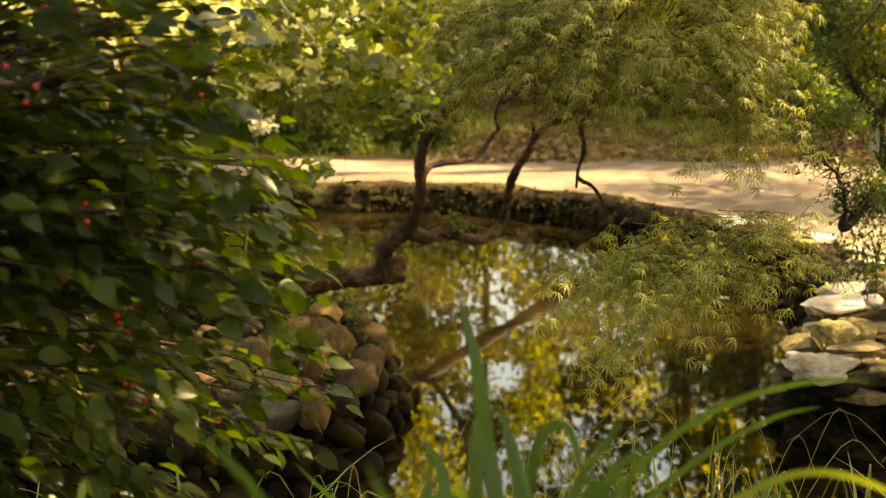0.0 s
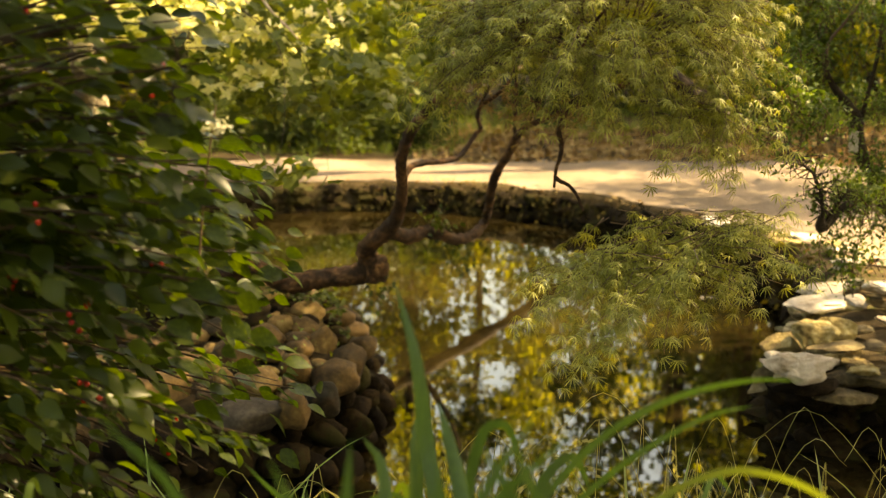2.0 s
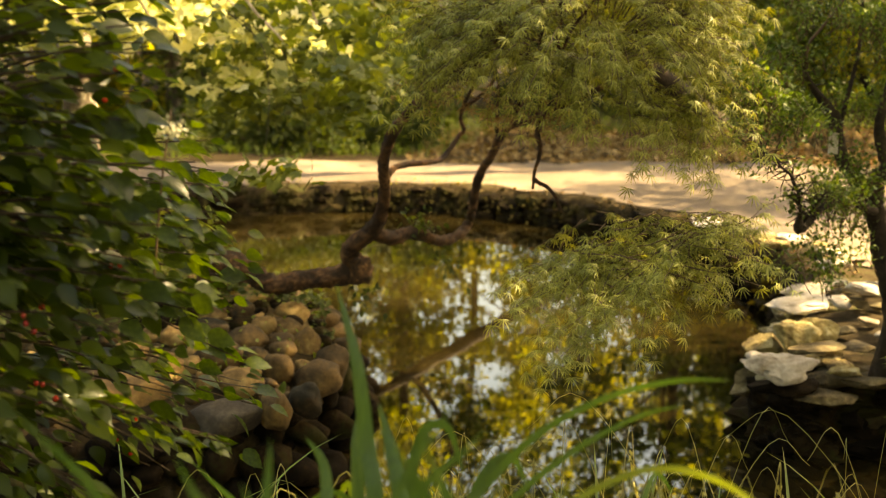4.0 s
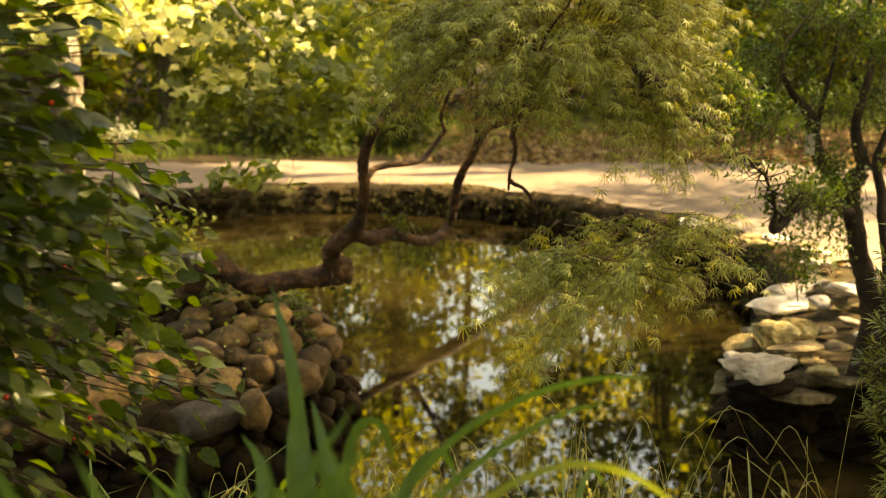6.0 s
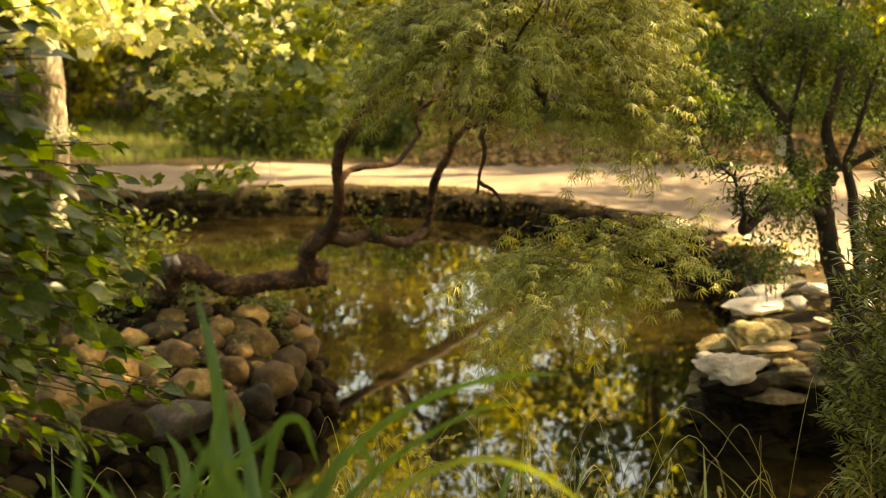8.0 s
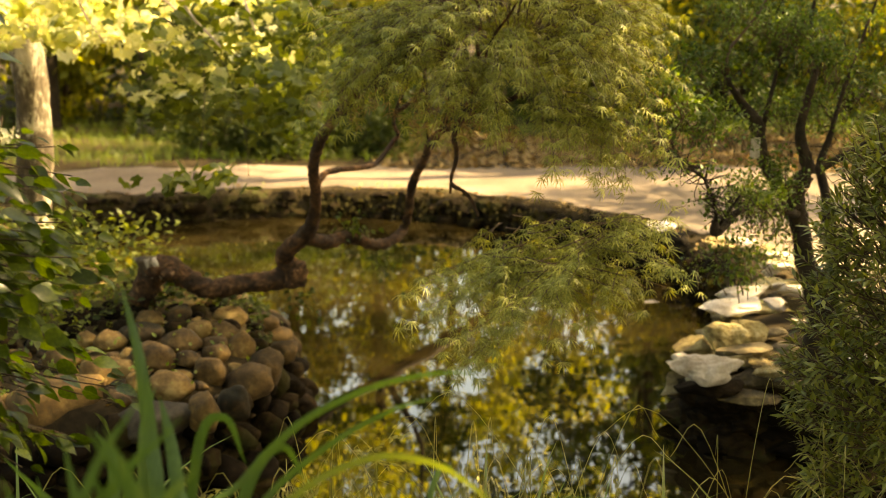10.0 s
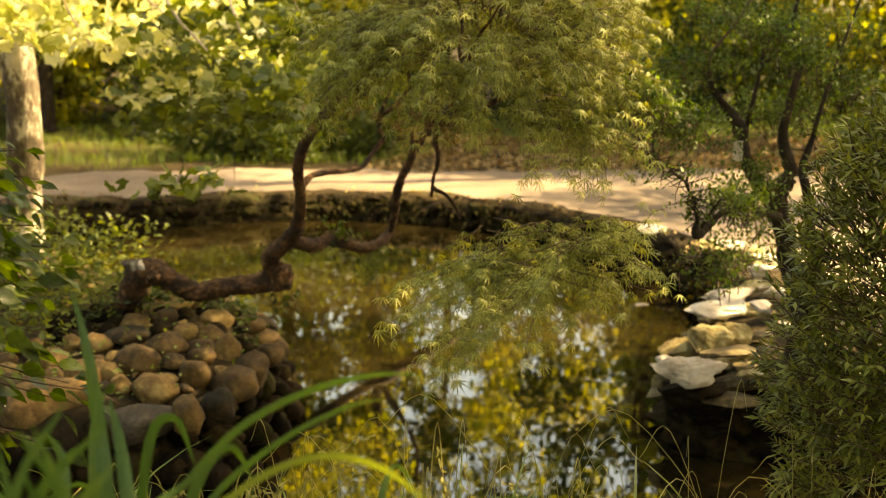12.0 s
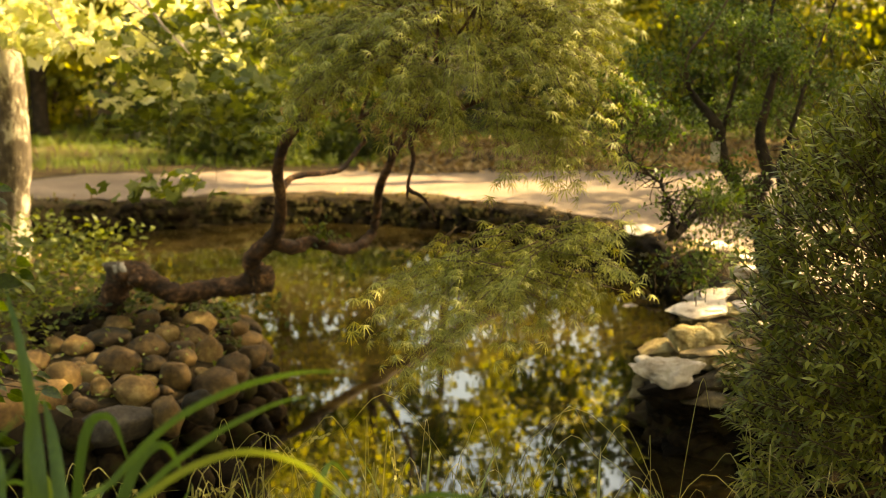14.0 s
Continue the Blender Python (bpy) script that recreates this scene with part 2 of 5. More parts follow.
def tube(pts, sides=8, rough=0.0, steps=5):
    """Vertices and faces of a tapered limb along (x, y, z, radius) rows."""
    c = spline(pts, steps)
    n = len(c)
    way = np.gradient(c[:, :3], axis=0)
    way /= np.linalg.norm(way, axis=1, keepdims=True) + 1e-9
    ref = np.where(np.abs(way[:, 2:3]) > 0.9, [[1.0, 0, 0]], [[0, 0, 1.0]])
    s = np.cross(way, ref)
    s /= np.linalg.norm(s, axis=1, keepdims=True) + 1e-9
    u = np.cross(s, way)
    a = np.linspace(0, 2 * np.pi, sides, endpoint=False)
    r = np.maximum(c[:, 3], 0.0004)[:, None] * (1 + rough * rng.normal(size=(n, sides)))
    v = c[:, None, :3] + r[..., None] * (np.cos(a)[None, :, None] * s[:, None] + np.sin(a)[None, :, None] * u[:, None])
    i = np.arange(n - 1)[:, None] * sides
    j = np.arange(sides)[None]
    k = (j + 1) % sides
    f = np.stack([i + j, i + k, i + sides + k, i + sides + j], -1).reshape(-1, 4)
    v = np.vstack([v.reshape(-1, 3), c[:1, :3], c[-1:, :3]])
    j = np.arange(sides)
    k = (j + 1) % sides
    caps = np.vstack([np.stack([k, j, np.full(sides, n * sides)], -1), np.stack([(n - 1) * sides + j, (n - 1) * sides + k, np.full(sides, n * sides + 1)], -1)])
    return v, f, caps


def limbs(name, rows, mat, base, parent, sides=8, rough=0.06, label="", steps=5):
    """One mesh of several limbs, in the thing's own space."""
    vs, q, t, at = [], [], [], 0
    for r in rows:
        v, f, c = tube(r, sides, rough, steps)
        vs.append(v - np.asarray(base))
        q.append(f + at)
        t.append(c + at)
        at += len(v)
    return piece(name, mesh_of(name, np.vstack(vs), [np.vstack(q), np.vstack(t)], mat, True), parent, label)


def turns(way, roll):
    """Rotation matrices whose y axis points along way, rolled about it."""
    y = way / (np.linalg.norm(way, axis=1, keepdims=True) + 1e-9)
    ref = np.where(np.abs(y[:, 2:3]) > 0.95, [[1.0, 0, 0]], [[0, 0, 1.0]])
    x = np.cross(y, ref)
    x /= np.linalg.norm(x, axis=1, keepdims=True) + 1e-9
    z = np.cross(x, y)
    c, s = np.cos(roll)[:, None], np.sin(roll)[:, None]
    return np.stack([c * x + s * z, y, c * z - s * x], -1)


def spread(template, places, mats, sizes):
    """Many copies of a template in one pair of arrays."""
    tv, tf = template
    v = (mats[:, None] @ (tv[None, :, :, None] * sizes[:, None, None, None]))[..., 0] + places[:, None]
    f = tf[None] + (np.arange(len(places)) * len(tv))[:, None, None]
    return v.reshape(-1, 3), f.reshape(-1, tf.shape[1])


def foliage(parent, base, template, places, mats, sizes, mat, singles=0, name="leaf", rest="leaves", near=None):
    """Leaves: the nearest ones as parts of their own, the rest joined."""
    base = np.asarray(base, float)
    order = np.argsort(places[:, 1] if near is None else near)
    a, b = order[:singles], order[singles:]
    if singles:
        me = mesh_of(name, template[0], template[1], mat, True)
        for i in a:
            m = Matrix(mats[i].tolist()).to_4x4()
            piece(name, me, parent, m=Matrix.Translation(places[i] - base) @ m @ Matrix.Scale(float(sizes[i]), 4))
    if len(b):
        v, f = spread(template, places[b], mats[b], sizes[b])
        piece(rest, mesh_of(rest, v - base, f, mat, True), parent, kind="stuff")


def ovate(length=1.0, width=0.55, fold=0.10, droop=0.16, tip=0.75):
    """A pointed leaf with a fold along its rib, lying in the xy plane with its stalk at 0."""
    rows = [(0.0, 0.04), (0.12, 0.6), (0.32, 1.0), (0.55, 0.9), (tip, 0.5), (0.9, 0.16), (1.0, 0.0)]
    v = []
    for s, w in rows:
        z = -droop * s * s
        v += [(-w * width / 2, s * length, z + fold * w), (0, s * length, z), (w * width / 2, s * length, z + fold * w)]
    f = []
    for i in range(len(rows) - 1):
        for k in (0, 1):
            f.append((3 * i + k, 3 * i + k + 1, 3 * i + k + 4, 3 * i + k + 3))
    return np.array(v, float), np.array(f)


def small_leaf(width=0.5, fold=0.06, droop=0.12):
    """A plain small pointed leaf of few faces."""
    v = [(0, 0, 0), (-width / 2, 0.42, fold - droop * 0.18), (0, 0.45, -droop * 0.2), (width / 2, 0.42, fold - droop * 0.18), (0, 1.0, -droop)]
    return np.array(v, float), np.array([(0, 2, 1), (0, 3, 2), (1, 2, 4), (2, 3, 4)])


def lace(lobes=7, width=0.044, droop=0.42):
    """A finely cut hand-shaped leaf of narrow drooping lobes."""
    v, f = [], []
    for i in range(lobes):
        s = (i / (lobes - 1) - 0.5) * 2
        a, ln = s * 1.6, 1.0 - 0.34 * abs(s) ** 1.5
        d, p = np.array((np.sin(a), np.cos(a))), np.array((np.cos(a), -np.sin(a)))
        k = len(v)
        for r, w in ((0.03, 0.25), (0.35, 1.0), (0.68, 0.75), (1.0, 0.0)):
            q = d * r * ln
            z = -droop * r * r
            v += [(*(q - p * w * width), z), (*(q + p * w * width), z)]
        f += [(k, k + 1, k + 3, k + 2), (k + 2, k + 3, k + 5, k + 4), (k + 4, k + 5, k + 7, k + 6)]
    return np.array(v, float), np.array(f)


def palm(lobes=5, droop=0.2):
    """A broad hand-shaped leaf with pointed lobes joined at the middle."""
    n = lobes * 2 + 1
    v, f = [(0, 0.3, 0.0)], []
    for i in range(n):
        s = (i / (n - 1) - 0.5) * 2
        a = s * 2.5
        r = (0.82 - 0.22 * abs(s)) if i % 2 else 0.56
        v.append((np.sin(a) * r, 0.3 + np.cos(a) * r, -droop * r * r))
    f = [(0, i + 1, i) for i in range(1, n)]
    return np.array(v, float), np.array(f)


def blade(length=1.0, width=0.03, bend=0.5, rows=8):
    """An upright grass blade that arches towards +y."""
    v, f = [], []
    for i in range(rows + 1):
        s = i / rows
        w = width * (0.75 + 0.5 * s - 1.25 * s ** 3) / 2 if s < 1 else 0
        a = bend * s
        y, z = length * (1 - np.cos(a * 1.4)) / max(1.4 * bend, 1e-3), length * np.sin(a * 1.4) / max(1.4 * bend, 1e-3)
        v += [(-w, y, z + 0.0), (0, y - w * 0.25, z), (w, y, z)]
    for i in range(rows):
        for k in (0, 1):
            f.append((3 * i + k, 3 * i + k + 1, 3 * i + k + 4, 3 * i + k + 3))
    return np.array(v, float), np.array(f)


def rock(seed, size, lumps=0.22, flat=0.0, detail=2, sharp=False, facets=5, cut=0.82):
    """A stone: an icosphere pushed by noise; flat cuts its top and bottom to a slab."""
    bm = bmesh.new()
    bmesh.ops.create_icosphere(bm, subdivisions=detail, radius=1.0)
    o = Vector((seed * 7.31, seed * 3.17, seed * 1.93))
    r2 = random.Random(seed)
    planes = [(Vector((r2.gauss(0, 1), r2.gauss(0, 1), r2.gauss(0, 1))).normalized(), r2.uniform(cut - 0.12, cut + 0.1)) for _ in range(facets)]
    for v in bm.verts:
        d = v.co.normalized()
        k = 1 + lumps * noise.noise(d * 1.3 + o) + lumps * 0.5 * noise.noise(d * 3.1 + o)
        if sharp:
            k += lumps * 0.5 * (abs(noise.noise(d * 2.2 - o)) - 0.3)
        co = d * k
        for n, far in planes:
            over = co.dot(n) - far
            if over > 0:
                co -= n * over * 0.85
        co += d * 0.05 * noise.noise(d * 6 + o)
        if flat:
            co.z = max(-flat, min(flat, co.z)) + 0.06 * noise.noise(d * 4 + o)
            co.x *= 1.0 + 0.1 * noise.noise(o + d)
        v.co = Vector((co.x * size[0], co.y * size[1], co.z * size[2]))
    v = np.array([p.co[:] for p in bm.verts])
    f = np.array([[q.index for q in p.verts] for p in bm.faces])
    bm.free()
    return v, f


# ---- the lie of the land ----
POND = np.array([(-2.3, 2.9), (-1.5, 3.3), (-1.1, 3.58), (-0.75, 3.68), (-0.46, 3.84), (-0.28, 4.12), (-0.22, 4.5), (-0.25, 5.0), (-0.43, 5.6), (-0.8, 6.15), (-1.4, 6.65), (-1.7, 7.2),
                 (-2.1, 7.9), (-2.6, 8.6), (-2.85, 9.2), (-2.75, 9.75), (-2.1, 9.97), (-1.3, 10.22), (-0.6, 10.35), (0.0, 10.28), (0.5, 10.02), (0.95, 9.65), (1.35, 9.1), (1.68, 8.5), (1.86, 8.0), (1.97, 7.4), (1.97, 6.6), (1.88, 6.0), (1.72, 5.5), (1.52, 5.08), (1.37, 4.8), (1.29, 4.5),
                 (1.36, 4.32), (1.54, 4.2), (1.9, 4.08), (2.6, 3.8), (3.0, 2.9), (2.2, 2.55), (1.0, 2.45), (0.0, 2.45), (-1.0, 2.55)])


def smooth_ring(ring, steps=6):
    p = np.vstack([ring[-2:], ring, ring[:3]])
    return spline(p, steps)[2 * steps:-(2 * steps)]


RING = smooth_ring(POND)


def shore(x, y):
    """Distance to the pond's edge, minus inside."""
    q = np.stack([np.ravel(x), np.ravel(y)], -1)
    a, b = RING[:-1], RING[1:]
    best, inside = np.full(len(q), 1e9), np.zeros(len(q), bool)
    for (ax, ay), (bx, by) in zip(a, b):
        d = np.array((bx - ax, by - ay))
        s = np.clip(((q - (ax, ay)) @ d) / (d @ d + 1e-12), 0, 1)
        best = np.minimum(best, np.hypot(*(q - (ax, ay) - s[:, None] * d).T))
        hit = ((ay > q[:, 1]) != (by > q[:, 1])) & (q[:, 0] < (bx - ax) * (q[:, 1] - ay) / (by - ay + 1e-12) + ax)
        inside ^= hit
    return np.where(inside, -best, best).reshape(np.shape(x))


def ease(s):
    s = np.clip(s, 0, 1)
    return s * s * (3 - 2 * s)


def height(x, y):
    x, y = np.asarray(x, float), np.asarray(y, float)
    d = shore(x, y)
    h = -0.45 + 0.75 * ease((d + 0.10) / 0.22)
    mound = np.exp(-(((x + 0.75) / 0.55) ** 2 + ((y - 4.75) / 0.6) ** 2))
    far = np.hypot(x, y)
    h = h + ease(d / 0.3) * (0.14 * mound + 0.03 * np.sin(x * 1.3 + 1) * np.sin(y * 0.9) + 0.02 * np.sin(x * 4.1) * np.cos(y * 3.7)) + np.maximum(0, far - 17) * 0.03 - 0.08 * ease((y - 6.2) / 2.0) * ease(d / 0.1)
    return h


def at_ground(x, y):
    return float(height(np.array([x]), np.array([y]))[0])


def steps_between(stops):
    out = [stops[0][0]]
    for (a, _), (b, s) in zip(stops[:-1], stops[1:]):
        out += list(np.linspace(a, b, max(1, int(round((b - a) / s))) + 1)[1:])
    return np.array(out)


gx = steps_between([(-400, 0), (-60, 60), (-12, 4), (-4, 0.4), (4, 0.07), (12, 0.4), (60, 4), (400, 60)])
gy = steps_between([(-400, 0), (-40, 60), (-4, 3), (1.8, 0.3), (11, 0.08), (22, 0.5), (60, 4), (400, 60)])
GX, GY = np.meshgrid(gx, gy)
GZ = height(GX, GY)
idx = np.arange(GX.size).reshape(GX.shape)
quads = np.stack([idx[:-1, :-1], idx[:-1, 1:], idx[1:, 1:], idx[1:, :-1]], -1).reshape(-1, 4)
tagged(new("ground", mesh_of("ground", np.stack([GX, GY, GZ], -1).reshape(-1, 3), quads, M_SOIL, True)), "brown soil with leaf litter round the pond", "ground", kind="structure")

wx, wy = np.meshgrid(np.linspace(-3.2, 3.3, 131), np.linspace(2.2, 10.6, 210))
wz = sum(h * 0.00003 * np.sin(a * wx + b * wy + c) for a, b, c, h in ((6, 17, 0, 1), (-9, 21, 1.3, 0.7), (3, 11, 2.1, 1.4), (14, 25, 0.4, 0.5), (-4, 7, 3.3, 2.0), (8, -13, 4.0, 0.8)))
wd = shore(wx, wy)
widx = np.arange(wx.size).reshape(wx.shape)
wq = np.stack([widx[:-1, :-1], widx[:-1, 1:], widx[1:, 1:], widx[1:, :-1]], -1)
keep = np.minimum.reduce([wd[:-1, :-1], wd[:-1, 1:], wd[1:, 1:], wd[1:, :-1]]) < 0.12
tagged(new("water", mesh_of("water", np.stack([wx, wy, wz], -1).reshape(-1, 3), wq[keep], M_WATER, True)), "still brown pond water that mirrors the trees", "water", kind="structure")

# sandy path round the far side
PATH_NEAR = np.array([(-14, 9.9), (-6, 10.1), (-3.3, 10.15), (-2.3, 10.25), (-1.4, 10.5), (-0.3, 10.62), (0.75, 10.2), (1.55, 9.35), (2.12, 8.4), (2.3, 7.3), (2.35, 6.2), (2.6, 5.2), (3.4, 4.6), (8, 3.4), (16, 2)])
# From the middle rightwards the path stops short; dark soil stands for shaded sand.
PATH_FAR = np.array([(-14, 12.2), (-6, 12.0), (-3.4, 12.0), (-2.4, 12.05), (-1.2, 12.3), (0.0, 12.5), (0.8, 12.45), (1.6, 12.3), (2.4, 12.1), (3.4, 12.0), (4.4, 11.9), (6, 11.8), (9, 11.5), (13, 11), (22, 10)])
pn, pf = spline(PATH_NEAR, 8), spline(PATH_FAR, 8)
sv = np.linspace(0, 1, 26)[:, None, None]
PV = pn[None] * (1 - sv) + pf[None] * sv
PV[0] += 0.05 * rng.normal(size=PV[0].shape)
PV[-1] += 0.08 * rng.normal(size=PV[-1].shape)
pidx = np.arange(PV.shape[0] * PV.shape[1]).reshape(PV.shape[:2])
pq = np.stack([pidx[:-1, :-1], pidx[:-1, 1:], pidx[1:, 1:], pidx[1:, :-1]], -1).reshape(-1, 4)
PZ = height(PV[..., 0], PV[..., 1]) + 0.010
tagged(new("path", mesh_of("path", np.dstack([PV, PZ]).reshape(-1, 3), pq, M_PATH, True)), "sunlit beige sandy path beyond the pond", "path", kind="structure")


# ---- stones ----
def stone(parent, base, shape, at, size, spin, mat, tilt=(0, 0), name="stone", lumps=0.2, flat=0.0, detail=2, sharp=False, label="", facets=5, cut=0.82):
    v, f = rock(shape, size, lumps, flat, detail, sharp, facets, cut)
    me = mesh_of(name, v, f, mat, not sharp)
    return piece(name, me, parent, label, m=Matrix.Translation(Vector(at) - Vector(base)) @ Euler((tilt[0], tilt[1], spin)).to_matrix().to_4x4())


MOUND = (-0.65, 4.4, 0.3)
bank = thing("cobble_bank", MOUND, "mound of round tan cobbles at the pond's edge", "stone bank")
COBBLES = [(-0.66, 4.17, 0.169, 0.127), (-0.56, 3.97, 0.157, 0.105), (-0.45, 4.12, 0.11, 0.12), (-0.31, 4.15, 0.166, 0.133), (-0.42, 3.82, 0.107, 0.155),
           (-0.33, 3.9, 0.102, 0.124), (-0.59, 4.32, 0.145, 0.087), (-0.75, 4.41, 0.16, 0.073), (-0.39, 4.41, 0.11, 0.11), (-0.28, 4.36, 0.137, 0.137),
           (-0.25, 4.61, 0.137, 0.084), (-0.68, 3.98, 0.077, 0.081), (-0.83, 4.05, 0.125, 0.129), (-0.86, 4.36, 0.119, 0.075), (-0.45, 4.28, 0.092, 0.064),
           (-1, 4.24, 0.131, 0.092), (-1.13, 4.43, 0.125, 0.087), (-0.55, 4.46, 0.095, 0.071), (-0.75, 4.53, 0.102, 0.075), (-0.47, 4.74, 0.14, 0.082),
           (-0.37, 4.89, 0.132, 0.096), (-0.31, 4.88, 0.144, 0.077), (-0.46, 4.5, 0.123, 0.067), (-0.66, 4.89, 0.14, 0.077), (-0.75, 4.1, 0.084, 0.063),
           (-0.66, 4.6, 0.115, 0.069), (-0.96, 4.39, 0.067, 0.067), (-0.57, 5.45, 0.134, 0.08), (-0.54, 4.18, 0.084, 0.053)]
taken = [(-0.92, 3.85, 0.17), (-0.61, 3.78, 0.12)]
stone(bank, MOUND, 77, (-0.93, 3.86, 0.325), (0.20, 0.12, 0.075), 0.5, M_COBBLE, (0.1, -0.1), "slab", 0.2, 0, 3, label="large tan flat-topped boulder", facets=6, cut=0.75)
stone(bank, MOUND, 78, (-0.60, 3.80, 0.27), (0.15, 0.09, 0.07), 0.1, M_GREY, (0.2, -0.1), "boulder", 0.25, 0, 3, label="rough grey boulder", facets=7, cut=0.75)
for i, (x, y, w, h) in enumerate(COBBLES):
    z = max(at_ground(x, y), 0.275) + 0.02
    stone(bank, MOUND, i + 1, (x, y, z), (w * 0.56, w * 0.5, h * 0.56), rng.uniform(-0.3, 0.3), M_COBBLE, (rng.uniform(0.0, 0.35), rng.uniform(-0.3, 0.3)), "cobble", 0.22, detail=3, facets=7, cut=0.8)
    taken.append((x, y, w * 0.52))
for k in range(3600):
    x, y = rng.uniform(-1.6, 0.0), rng.uniform(3.5, 5.9)
    r = rng.uniform(0.035, 0.055) * (1.0 if k < 1500 else 0.6)
    d = float(shore(np.array([x]), np.array([y]))[0])
    if d < 0.0 or d > 0.9 or (y > 4.8 and d > 0.45):
        continue
    if any((x - a) ** 2 + (y - b) ** 2 < (0.85 * (r + c)) ** 2 for a, b, c in taken):
        continue
    taken.append((x, y, r))
    # Edge and rear cobbles take the rock colour darkened to stand for shade.
    stone(bank, MOUND, k + 40, (x, y, max(at_ground(x, y), 0.12) + r * 0.1), (r * 1.2, r, r * 0.8), rng.uniform(0, 3), M_SHADED_ROCK if d < 0.07 or y > 4.45 else M_COBBLE, (rng.uniform(-0.3, 0.3), rng.uniform(-0.3, 0.3)), "cobble", 0.22)

edge = thing("pond_edge", (0, 6, 0), "low wall of mossy stones, coloured darker for shade, holding the pond bank", "stone edging")
seg = np.diff(RING, axis=0)
run = np.concatenate([[0], np.cumsum(np.hypot(*seg.T))])
pos = 0.0
while pos < run[-1]:
    x, y = np.interp(pos, run, RING[:, 0]), np.interp(pos, run, RING[:, 1])
    i = min(np.searchsorted(run, pos), len(seg) - 1)
    a = math.atan2(seg[i][1], seg[i][0])
    w = rng.uniform(0.07, 0.17)
    if y > 3.2:
        nx, ny = math.sin(a), -math.cos(a)
        if shore(np.array([x + 0.05 * nx]), np.array([y + 0.05 * ny]))[0] < 0:
            nx, ny = -nx, -ny
        # Wall courses below take their shade from the dark rock colour.
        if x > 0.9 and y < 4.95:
            layers, mt, kind = [], M_SHADED_ROCK, 1
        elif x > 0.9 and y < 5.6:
            layers, mt, kind = [(0.0, 0.03), (0.06, 0.05), (0.12, 0.04), (0.18, 0.06), (0.24, 0.08)], M_SHADED_ROCK, 1
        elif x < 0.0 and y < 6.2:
            layers, mt, kind = [(0.03, -0.01), (0.13, 0.02), (0.22, 0.06)], M_SHADED_ROCK, 2
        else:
            layers, mt, kind = [(0.01, 0.04), (0.09, 0.06), (0.16, 0.09)], M_SHADED_ROCK, 0
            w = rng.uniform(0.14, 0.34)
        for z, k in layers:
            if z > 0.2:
                mt = M_EDGE if x > 0.9 and y < 6.4 else M_SHADED_ROCK
            k += rng.uniform(-0.03, 0.03)
            w2 = w * rng.uniform(0.7, 1.3)
            size = (w2 * 0.6, rng.uniform(0.05, 0.09), rng.uniform(0.025, 0.042)) if kind == 1 else (w2 * 0.55, rng.uniform(0.05, 0.09), rng.uniform(0.035, 0.07))
            slip = rng.uniform(-0.05, 0.05)
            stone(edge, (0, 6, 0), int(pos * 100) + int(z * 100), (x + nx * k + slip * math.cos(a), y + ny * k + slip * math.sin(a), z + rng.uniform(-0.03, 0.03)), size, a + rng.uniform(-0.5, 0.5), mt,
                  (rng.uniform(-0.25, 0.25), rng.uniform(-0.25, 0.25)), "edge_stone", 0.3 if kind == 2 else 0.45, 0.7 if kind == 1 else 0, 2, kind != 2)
    pos += w

LEDGE = (1.5, 4.4, 0.3)
ledge = thing("rock_ledge", LEDGE, "stacked pale limestone slabs at the pond's edge", "rock ledge")
for i, (x, y, z, sx, sy, sz, spin, mt) in enumerate([(1.51, 4.22, 0.285, .10, .07, .03, -.2, M_EDGE), (1.45, 4.45, 0.385, .085, .075, .06, .7, M_YELLOW), (1.57, 4.50, 0.385, .075, .075, .06, .2, M_YELLOW), (1.36, 4.50, 0.335, .085, .08, .05, -.3, M_YELLOW), (1.50, 4.33, 0.335, .09, .07, .045, .4, M_EDGE),
                                                     (1.60, 4.80, 0.42, .13, .09, .028, .2, M_WHITE), (1.66, 4.99, 0.445, .11, .08, .028, -.2, M_WHITE), (1.93, 5.05, 0.44, .10, .08, .026, .3, M_WHITE), (1.58, 4.25, 0.315, .075, .05, .024, .1, M_YELLOW), (1.40, 4.40, 0.26, .07, .08, .05, .3, M_EDGE), (1.56, 4.16, 0.325, .08, .05, .016, .2, M_YELLOW), (1.63, 4.12, 0.30, .09, .05, .018, -.1, M_EDGE), (1.38, 4.14, 0.285, .11, .08, .03, .1, M_SHADED_ROCK), (1.47, 4.10, 0.255, .12, .07, .02, -.15, M_EDGE)]):
    stone(ledge, LEDGE, i + 300, (x, y, z), (sx * 1.15, sy * 1.15, sz * 1.15), spin, mt, (rng.uniform(-0.1, 0.2), rng.uniform(-0.15, 0.15)), "slab", 0.5, 0.75, 3, True, facets=9, cut=0.6)
sv2, sf2 = rock(324, (0.13, 0.07, 0.048), 0.7, 0.7, 4, True, 10, 0.66)
sv2[:, 2] += 0.020 * np.clip(np.abs(sv2[:, 0] + 0.02) / 0.12, 0, 1) - 0.010
piece("slab", mesh_of("saddle_slab", sv2, sf2, M_WHITE, True), ledge, "pale saddle-shaped limestone slab", m=Matrix.Translation(Vector((1.315, 4.10, 0.362)) - Vector(LEDGE)) @ Euler((0.2, 0.05, 0.0)).to_matrix().to_4x4())
FOOT = spline([(1.46, 4.85), (1.40, 4.62), (1.37, 4.45), (1.40, 4.34), (1.49, 4.27), (1.62, 4.22), (1.8, 4.14), (2.1, 4.0)], 4)
